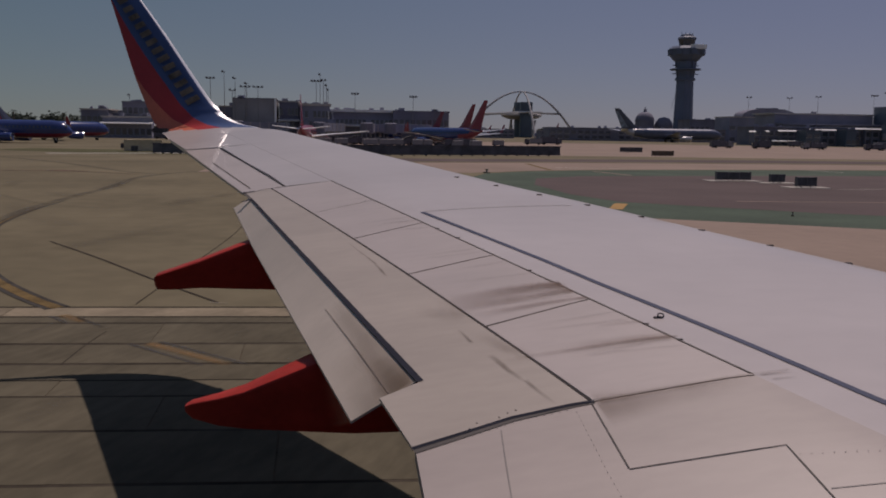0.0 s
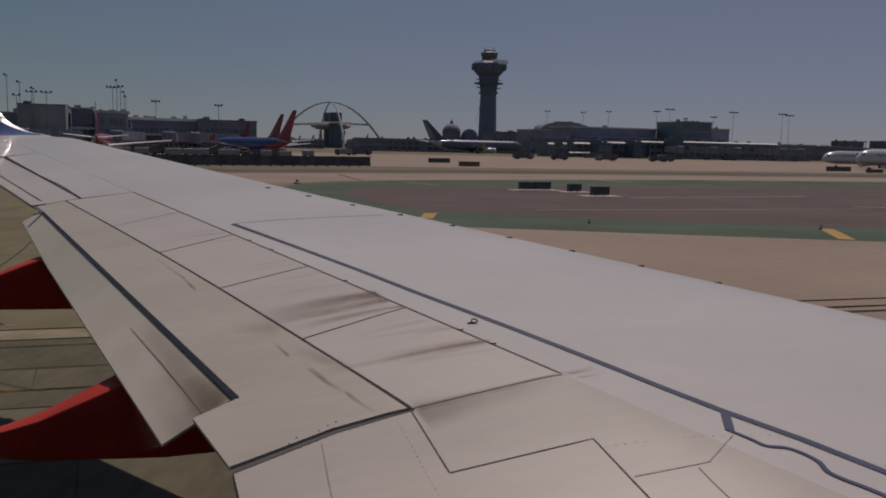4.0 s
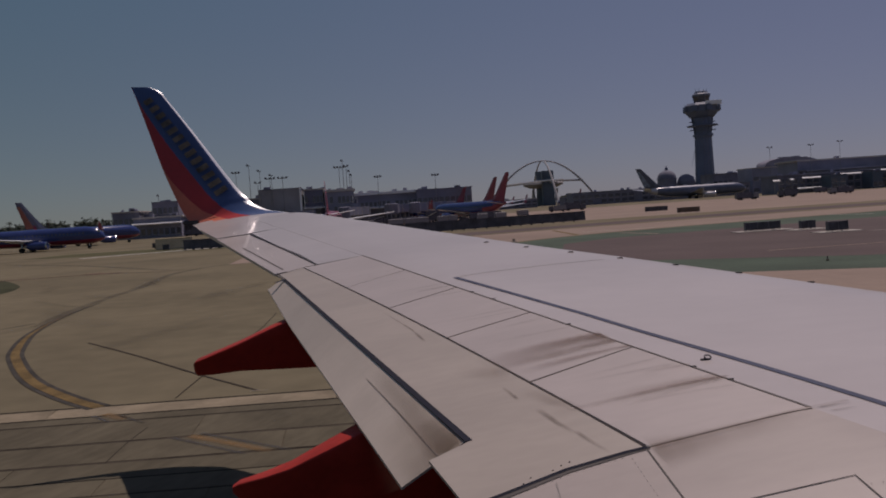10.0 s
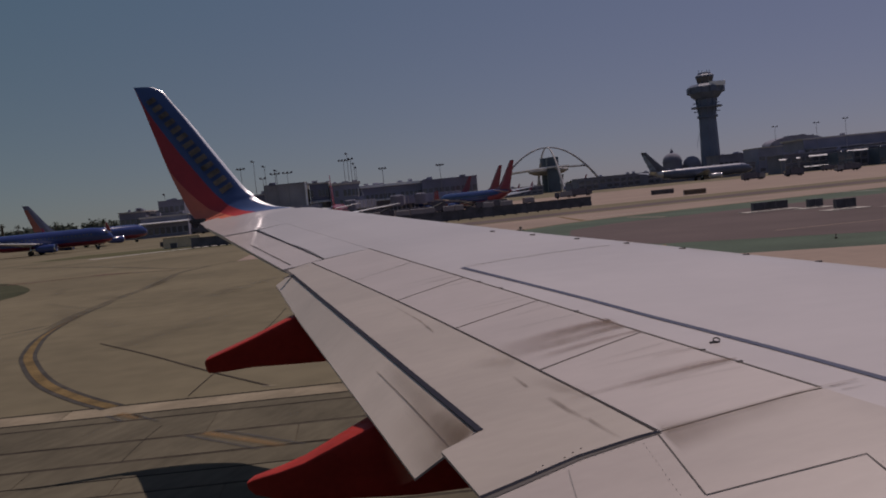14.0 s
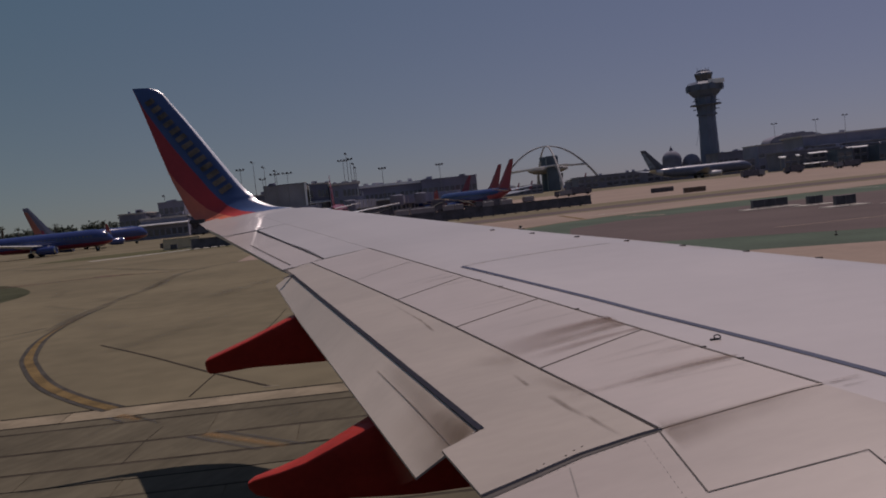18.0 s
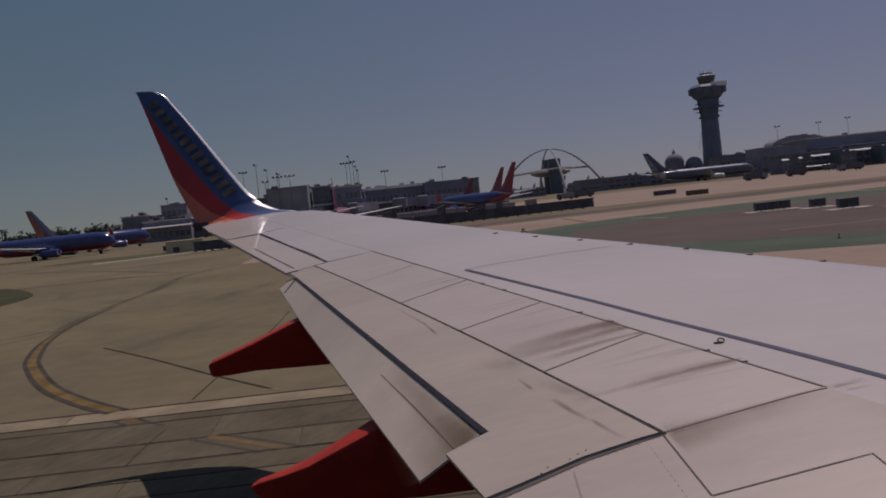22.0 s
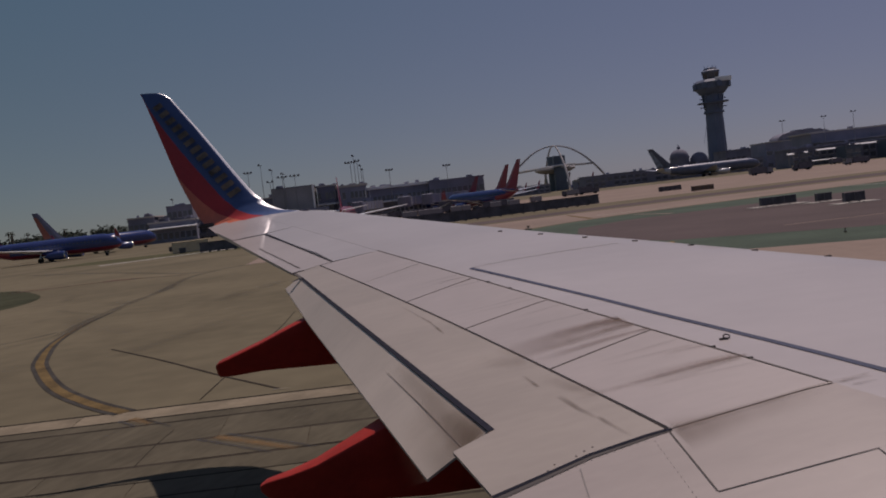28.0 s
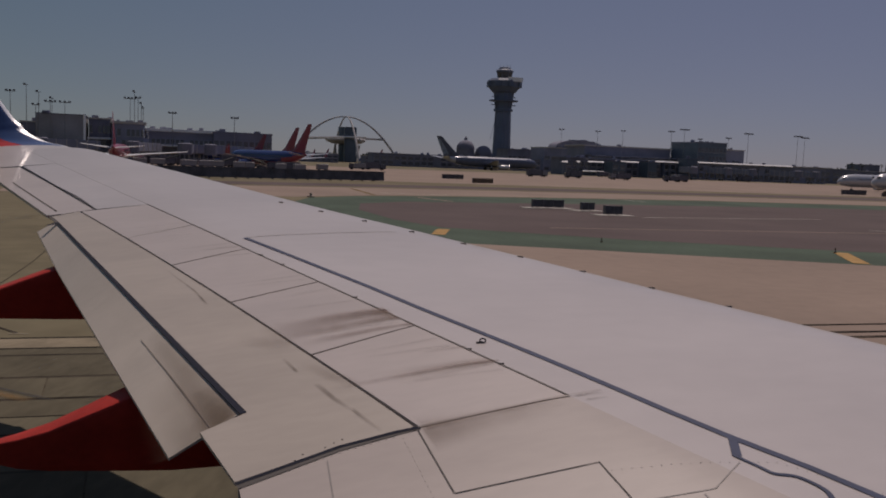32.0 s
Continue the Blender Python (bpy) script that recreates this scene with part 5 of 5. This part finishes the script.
part("disc", turned([(6.4, 16.6), (13, 17.2), (18.4, 19.4), (19.2, 20.8), (18.4, 22.0), (8, 23.2)], 32), M_ARCH, th, smooth=True)
part("window_ring", turned([(18.3, 19.5), (19.15, 20.7)], 32), M_PANE, th)
part("deck", turned([(7.2, 28.6), (7.2, 32.6)], 16), M_TEAL, th)
part("glass_shaft", boxed(-5.5, 5.3, -21.0, -15.0, 0, 32.4, 0.5), M_TEAL, th, "dark glazed front shaft")
part("front_arm", tube([(-46, -22.5, 20.8), (0, -22.5, 23.4), (14, -22.5, 23.4)], 0.9, n=6), M_ROOFW, th, "white horizontal arm")
for x in (-9, 9):
    part("support", tube([(x, -5, 0), (x * 1.3, -7, 16)], 1.0, n=6), M_ARCH, th)


# ---- light masts ----
def mast(x, y, h, arms, heads, label="slim grey apron light mast with dark floodlights"):
    m = thing("light_mast", (x, y, 0), 0, label, "light mast", "apron light masts")
    part("pole", tube([(0, 0, 0), (0, 0, h * 0.5), (0, 0, h)], 0.14, 0.07, 8), M_POLE, m)
    if arms:
        part("crossbar", boxed(-arms, arms, -0.1, 0.1, h - 0.15, h + 0.05), M_LAMP, m)
    for k in range(heads):
        a = (-arms + 2 * arms * k / max(heads - 1, 1)) if arms else 0
        part("floodlight", box(bmesh.new(), a - 0.35, a + 0.35, -0.5, 0.25, h - 0.1, h + 0.5, 0.06), M_LAMP, m)
    return m


for x, h, arms, heads in ((-33.7, 20.4, 1.1, 3), (-29.2, 22.6, 0.5, 1), (-25.7, 20.6, 0.5, 1), (-26.6, 16.6, 0.8, 2), (-21.9, 18.9, 0.5, 1), (-22.4, 17.8, 1.4, 3), (-18.2, 17.8, 1.4, 3), (1.2, 20.2, 1.6, 4), (3.6, 20.5, 0.6, 2), (2.5, 22.4, 0.3, 1), (4.6, 18.8, 0.3, 1), (5.2, 17.4, 0.3, 1), (14.3, 16.2, 1.0, 3), (34.3, 15.6, 1.0, 3)):
    mast(x, 299, h, arms, heads)
for x, h, arms, heads in ((272.7, 24.6, 1.6, 4), (281, 26.0, 2.6, 5), (291.2, 21.4, 1.0, 3), (309.8, 22.8, 1.6, 4), (323, 25.8, 2.6, 5), (357.3, 26.0, 2.6, 5), (362.3, 25.4, 2.6, 5), (207, 22.5, 1.0, 2), (228, 22.6, 1.0, 2), (243, 23.5, 1.0, 2)):
    mast(x, 392, h, arms, heads)
mast(-66.5, 333, 15.5, 0.3, 1)


# ---- jet bridges and vehicles ----
def jet_bridge(x, y, rz, length=18):
    b = thing("jet_bridge", (x, y, 0), rz, "grey passenger boarding bridge on a wheeled column", "jet bridge", "jet bridges")
    part("tunnel", boxed(0, length, -1.4, 1.4, 3.4, 6.2, 0.1), M_WALLG, b)
    part("rotunda", turned([(1.9, 3.0), (1.9, 6.3), (1.4, 6.5)], 14, length + 1.2), M_WALLD, b)
    part("column", boxed(length * 0.7, length * 0.7 + 0.6, -0.3, 0.3, 0.6, 3.4), M_POLE, b)
    for s in (-0.9, 0.9):
        part("wheel", ring_loft(bmesh.new(), [[(length * 0.7 + 0.3 + 0.5 * math.cos(a), s + o, 0.5 + 0.5 * math.sin(a)) for a in [2 * math.pi * i / 12 for i in range(12)]] for o in (-0.2, 0.2)]), M_TYRE, b)
    for k in range(5):
        part("side_rib", boxed(1 + k * length / 5.2, 1.2 + k * length / 5.2, -1.5, 1.5, 3.3, 6.3), M_ROOF, b)
    return b


for x, y, rz, ln in ((-8, 296, 200, 16), (10, 306, 250, 22), (22, 306, 260, 24), (33, 300, 215, 18), (40, 300, 230, 22), (262, 366, 250, 20), (278, 366, 262, 18), (296, 368, 255, 20), (318, 366, 262, 22), (338, 368, 250, 20), (236, 394, 250, 20)):
    jet_bridge(x, y, rz, ln)


def truck(x, y, rz, body, cab, length=6.5, h=2.8, label="white airport service truck on the apron"):
    t = thing("service_truck", (x, y, 0), rz, label, "truck", "service vehicles")
    part("cargo_box", boxed(-length / 2, length * 0.2, -1.1, 1.1, 0.7, h, 0.08), body, t)
    part("cab", boxed(length * 0.23, length / 2, -1.05, 1.05, 0.6, 2.1, 0.15), cab, t)
    part("windscreen", boxed(length * 0.44, length / 2 + 0.02, -0.9, 0.9, 1.3, 1.95, 0.03), M_PANE, t)
    part("chassis", boxed(-length / 2, length / 2, -0.8, 0.8, 0.4, 0.72), M_TRUCKD, t)
    for sx in (-0.32, 0.33):
        for sy in (-0.95, 0.95):
            part("wheel", ring_loft(bmesh.new(), [[(sx * length + 0.42 * math.cos(a), sy + o, 0.42 + 0.42 * math.sin(a)) for a in [2 * math.pi * i / 12 for i in range(12)]] for o in (-0.15, 0.15)]), M_TYRE, t)
    return t


rng = random.Random(5)
spots = [(-12, 232), (-6, 248), (6, 236), (11, 250), (17, 243), (21, 258), (26, 246), (38, 222), (75, 290), (84, 300), (196, 330), (212, 340), (226, 318), (184, 262), (164, 265), (147, 268), (135, 272), (192, 268), (284, 346), (-46, 300), (-52, 312)]
for x, y in spots:
    dark = rng.random() < 0.85
    truck(x, y, rng.choice((0, 180, 12, 170, 30)), M_TRUCKD if dark else M_TRUCK, M_TRUCKD if rng.random() < 0.5 else M_TRUCK, rng.uniform(4.5, 8.5), rng.uniform(2.0, 3.4),
          "dark airport service truck on the apron" if dark else "white airport service truck on the apron")


def baggage_cart(x, y, rz, length=3.2, h=1.9, material=None):
    c = thing("baggage_cart", (x, y, 0), rz, "dark baggage cart with a flat white roof on the apron", "cart", "baggage carts")
    part("bed", boxed(-length / 2, length / 2, -0.75, 0.75, 0.45, 0.62, 0.03), M_TRUCKD, c)
    part("roof", boxed(-length / 2, length / 2, -0.8, 0.8, h - 0.12, h, 0.03), material or M_ROOFW, c, "flat white roof")
    for sx in (-1, 1):
        part("end_panel", boxed(sx * length / 2 - 0.04, sx * length / 2 + 0.04, -0.72, 0.72, 0.6, h - 0.1), M_TRUCK, c)
    part("curtain", boxed(-length / 2 + 0.05, length / 2 - 0.05, -0.7, -0.66, 0.62, h - 0.12), M_TRUCK, c)
    part("tow_bar", tube([(length / 2, 0, 0.45), (length / 2 + 0.9, 0, 0.35)], 0.05, n=5), M_FENCE, c)
    for sx in (-0.34, 0.34):
        for sy in (-0.62, 0.62):
            part("wheel", ring_loft(bmesh.new(), [[(sx * length + 0.24 * math.cos(a), sy + o, 0.24 + 0.24 * math.sin(a)) for a in [2 * math.pi * i / 10 for i in range(10)]] for o in (-0.09, 0.09)]), M_TYRE, c)
    return c


def belt_loader(x, y, rz):
    b = thing("belt_loader", (x, y, 0), rz, "dark belt loader with a raised conveyor beside a parked airliner", "belt loader", "belt loaders")
    part("chassis", boxed(-2.2, 2.0, -0.85, 0.85, 0.35, 0.95, 0.08), M_TRUCKD, b)
    part("conveyor", boxed(-3.4, 3.8, -0.4, 0.4, -0.12, 0.12, 0.03, Matrix.Translation((0.2, 0.35, 1.75)) @ Matrix.Rotation(radians(-16), 4, "Y")), M_TYRE, b)
    part("seat_back", boxed(-1.4, -0.9, -0.75, -0.2, 0.95, 1.7, 0.05), M_TRUCKD, b)
    for sx in (-1.4, 1.3):
        for sy in (-0.8, 0.8):
            part("wheel", ring_loft(bmesh.new(), [[(sx + 0.35 * math.cos(a), sy + o, 0.35 + 0.35 * math.sin(a)) for a in [2 * math.pi * i / 12 for i in range(12)]] for o in (-0.12, 0.12)]), M_TYRE, b)
    return b


for x, y, rz, ln in ((14.6, 222, 8, 3.6), (18.5, 224, 10, 3.0), (21.6, 225, 6, 3.4), (26.8, 222, 4, 2.6), (29.6, 223, 8, 2.2), (36.0, 214, -8, 2.6), (40.6, 214, 12, 2.8), (51.5, 238, 10, 3.0), (-1.5, 226, 10, 3.4), (3.2, 227, 4, 3.2), (7.4, 228, 6, 3.4)):
    baggage_cart(x, y, rz, ln)
for x, y, rz in ((24.5, 238, 35), (33.8, 226, 150), (9.8, 240, 20), (-8.5, 236, 160)):
    belt_loader(x, y, rz)


# ---- blast fence, signs ----
def fence(x0, y0, x1, y1, h, n):
    d = Vector((x1 - x0, y1 - y0))
    f = thing("blast_fence", (x0, y0, 0), math.degrees(math.atan2(d.y, d.x)), "dark slatted metal blast fence along the apron edge", "fence")
    L = d.length
    for k in range(n):
        a, b = L * k / n, L * (k + 1) / n
        part("panel", boxed(a + 0.012, b - 0.012, -0.06, 0.06, 0.15, h, 0, Matrix.Rotation(radians(-6), 4, "X")), M_FENCE, f)
        part("post", boxed(a - 0.07, a + 0.07, 0.13, 0.6, 0, h * 0.95), M_FENCE, f)
    part("rail", boxed(0, L, -0.24, -0.16, h * 0.93, h), M_FENCE, f)
    return f


fence(-6, 131.5, 43, 146.6, 1.75, 24)
fence(-24, 137, -17, 133.5, 1.6, 5)


def sign(x0, x1, y, h, legs=True, material=None, depth=0.32, pad=True, label="back of a dark lighted taxiway sign on a pale pad"):
    s = thing("taxiway_sign", ((x0 + x1) / 2, y, 0), 0, label, "sign", "taxiway signs")
    w = (x1 - x0) / 2
    material = material or M_SIGN
    part("cabinet", box(bmesh.new(), -w, w, -depth / 2, depth / 2, 0.14, h, 0.03), material, s)
    n = max(2, int(w * 2 / 0.9))
    for k in range(n + 1):
        x = -w + 2 * w * k / n
        part("rib", boxed(x - 0.03, x + 0.03, -depth / 2 - 0.03, depth / 2 + 0.03, 0.12, h + 0.02), M_LAMP, s)
    for k in range(n):
        x = -w + 2 * w * (k + 0.5) / n
        part("leg", boxed(x - 0.04, x + 0.04, -0.05, 0.05, 0.0, 0.16), M_POLE, s)
    if pad:
        part("pad", boxed(-w - 0.9, w + 0.9, -0.9, 0.9, 0.0, 0.05, 0.01), M_WHITEP, s, "pale concrete pad")
    return s


sign(35.3, 38.45, 71.3, 0.80)
sign(38.7, 39.95, 68.3, 0.76)
sign(37.6, 39.2, 62.4, 0.82)
sign(67.8, 72.9, 184.6, 1.15, pad=False, label="low dark taxiway sign standing on concrete")
sign(62.6, 66.8, 153.4, 1.05, material=M_SIGNB, pad=False, label="brown back of a taxiway sign on concrete")
sign(155.1, 162.3, 154.7, 1.2, pad=False, label="low dark taxiway sign standing on concrete")
sign(157.9, 162.6, 145.9, 0.9, material=M_SIGNB, pad=False, label="brown back of a taxiway sign on concrete")
sign(107.9, 108.7, 90.9, 0.75, material=M_SIGNB, pad=False, label="small dark sign post at the taxiway edge")
sign(-33.9, -32.8, 162, 1.0, pad=False, label="small dark sign at the taxiway edge")
sign(-28.1, -27.1, 142, 1.0, pad=False, label="small dark sign at the taxiway edge")


def edge_light(x, y, r, h):
    e = thing("edge_light", (x, y, 0), 0, "small weathered taxiway edge light on the pavement", "light", "taxiway lights")
    part("base", turned([(r, 0), (r, h * 0.25), (r * 0.7, h * 0.35)], 12), M_BRASS, e)
    part("stem", turned([(r * 0.3, h * 0.3), (r * 0.3, h * 0.65)], 8), M_POLE, e)
    part("lens", turned([(r * 0.42, h * 0.62), (r * 0.45, h * 0.85), (r * 0.2, h)], 10), M_BRASS, e)


edge_light(16.96, 82.2, 0.36, 0.42)
edge_light(34.75, 34.55, 0.09, 0.28)
edge_light(23.9, 39.6, 0.07, 0.24)

cab = thing("utility_enclosure", (-27.8, 150, 0), 6, "pale green low utility enclosure beside taxiway signs", "enclosure")
part("body", box(bmesh.new(), -3.0, 3.0, -0.6, 0.6, 0.1, 1.75, 0.04), M_MINT, cab)
part("lid", box(bmesh.new(), -3.1, 3.1, -0.7, 0.7, 1.75, 1.85, 0.02), M_MINT, cab)
part("plinth", boxed(-3.15, 3.15, -0.75, 0.75, 0, 0.1), M_WHITEP, cab)
for k in range(4):
    x = -3.0 + 1.5 * (k + 0.5)
    part("panel_door", box(bmesh.new(), x - 0.65, x + 0.65, -0.64, -0.6, 0.2, 1.65, 0.01), M_MINT, cab)


# ---- trees and palms along the horizon ----
def palm(x, y, h):
    p = thing("palm_tree", (x, y, 0), 0, "tall thin palm tree on the skyline", "palm tree", "skyline palms")
    r = random.Random(int(x * 13 + y))
    lean = r.uniform(-0.4, 0.4)
    part("trunk", tube([(0, 0, 0), (lean * 0.4, 0, h * 0.5), (lean, 0, h)], 0.35, 0.2, 6), M_TRUNK, p)
    bm = bmesh.new()
    for k in range(22):
        a, up = r.uniform(0, 6.28), r.uniform(-0.5, 1.0)
        d = Vector((math.cos(a), math.sin(a), up)).normalized()
        L = r.uniform(1.5, 2.4)
        side = d.cross(Vector((0, 0, 1))).normalized() * 0.28
        base = Vector((lean, 0, h))
        m1, tip = base + d * L * 0.55, base + d * L - Vector((0, 0, 0.7))
        v = [bm.verts.new(q) for q in (base, m1 + side, tip, m1 - side)]
        bm.faces.new(v)
    part("crown", bm, M_LEAF, p)
    return p


def tree(x, y, h, w):
    t = thing("tree", (x, y, 0), 0, "dark rounded broadleaf tree on the skyline", "tree", "skyline trees")
    r = random.Random(int(x * 17 + y))
    part("trunk", tube([(0, 0, 0), (0.1, 0, h * 0.3), (0.2, 0.1, h * 0.6)], 0.3, 0.12, 6), M_TRUNK, t)
    for k in range(4):
        a = 1.57 * k + r.random()
        part("limb", tube([(0.1, 0, h * 0.3), (0.3 * w * math.cos(a), 0.3 * w * math.sin(a), h * 0.65)], 0.12, 0.05, 5), M_TRUNK, t)
    bm = bmesh.new()
    for k in range(170):
        a, b, q = r.uniform(0, 6.28), r.uniform(-0.6, 1), r.uniform(0.35, 1) * r.uniform(0.75, 1.1)
        c = Vector((q * w / 2 * math.cos(a), q * w / 2 * math.sin(a), h * 0.62 + q * b * h * 0.38))
        n1 = Vector((r.gauss(0, 1), r.gauss(0, 1), r.gauss(0, 1))).normalized()
        n2 = n1.orthogonal().normalized()
        z = r.uniform(0.35, 0.8) * w / 7
        bm.faces.new([bm.verts.new(c + n1 * z), bm.verts.new(c + n2 * z), bm.verts.new(c - n1 * z), bm.verts.new(c - n2 * z)])
    part("crown", bm, M_LEAF, t)
    return t


rng = random.Random(11)
for k in range(20):
    palm(rng.uniform(-205, -112), 420 + rng.uniform(-15, 30), rng.uniform(9.0, 12.0))
for k in range(64):
    tree(rng.uniform(-235, -108), 432 + rng.uniform(0, 30), rng.uniform(8.0, 11.0), rng.uniform(5, 8))
for k in range(26):
    tree(rng.uniform(176, 290), 700 + rng.uniform(-20, 40), rng.uniform(6.2, 9.0), rng.uniform(8, 13))
for k in range(30):
    tree(rng.uniform(560, 780), 600 + rng.uniform(-15, 30), rng.uniform(9, 14), rng.uniform(10, 17))
for k in range(8):
    palm(rng.uniform(560, 700), 590, rng.uniform(14, 18))
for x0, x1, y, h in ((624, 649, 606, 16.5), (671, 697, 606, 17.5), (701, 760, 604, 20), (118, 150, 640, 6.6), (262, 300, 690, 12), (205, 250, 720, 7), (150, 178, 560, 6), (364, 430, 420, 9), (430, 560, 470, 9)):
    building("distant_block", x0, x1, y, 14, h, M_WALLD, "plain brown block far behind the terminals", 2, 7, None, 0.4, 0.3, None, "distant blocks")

lay_slabs()
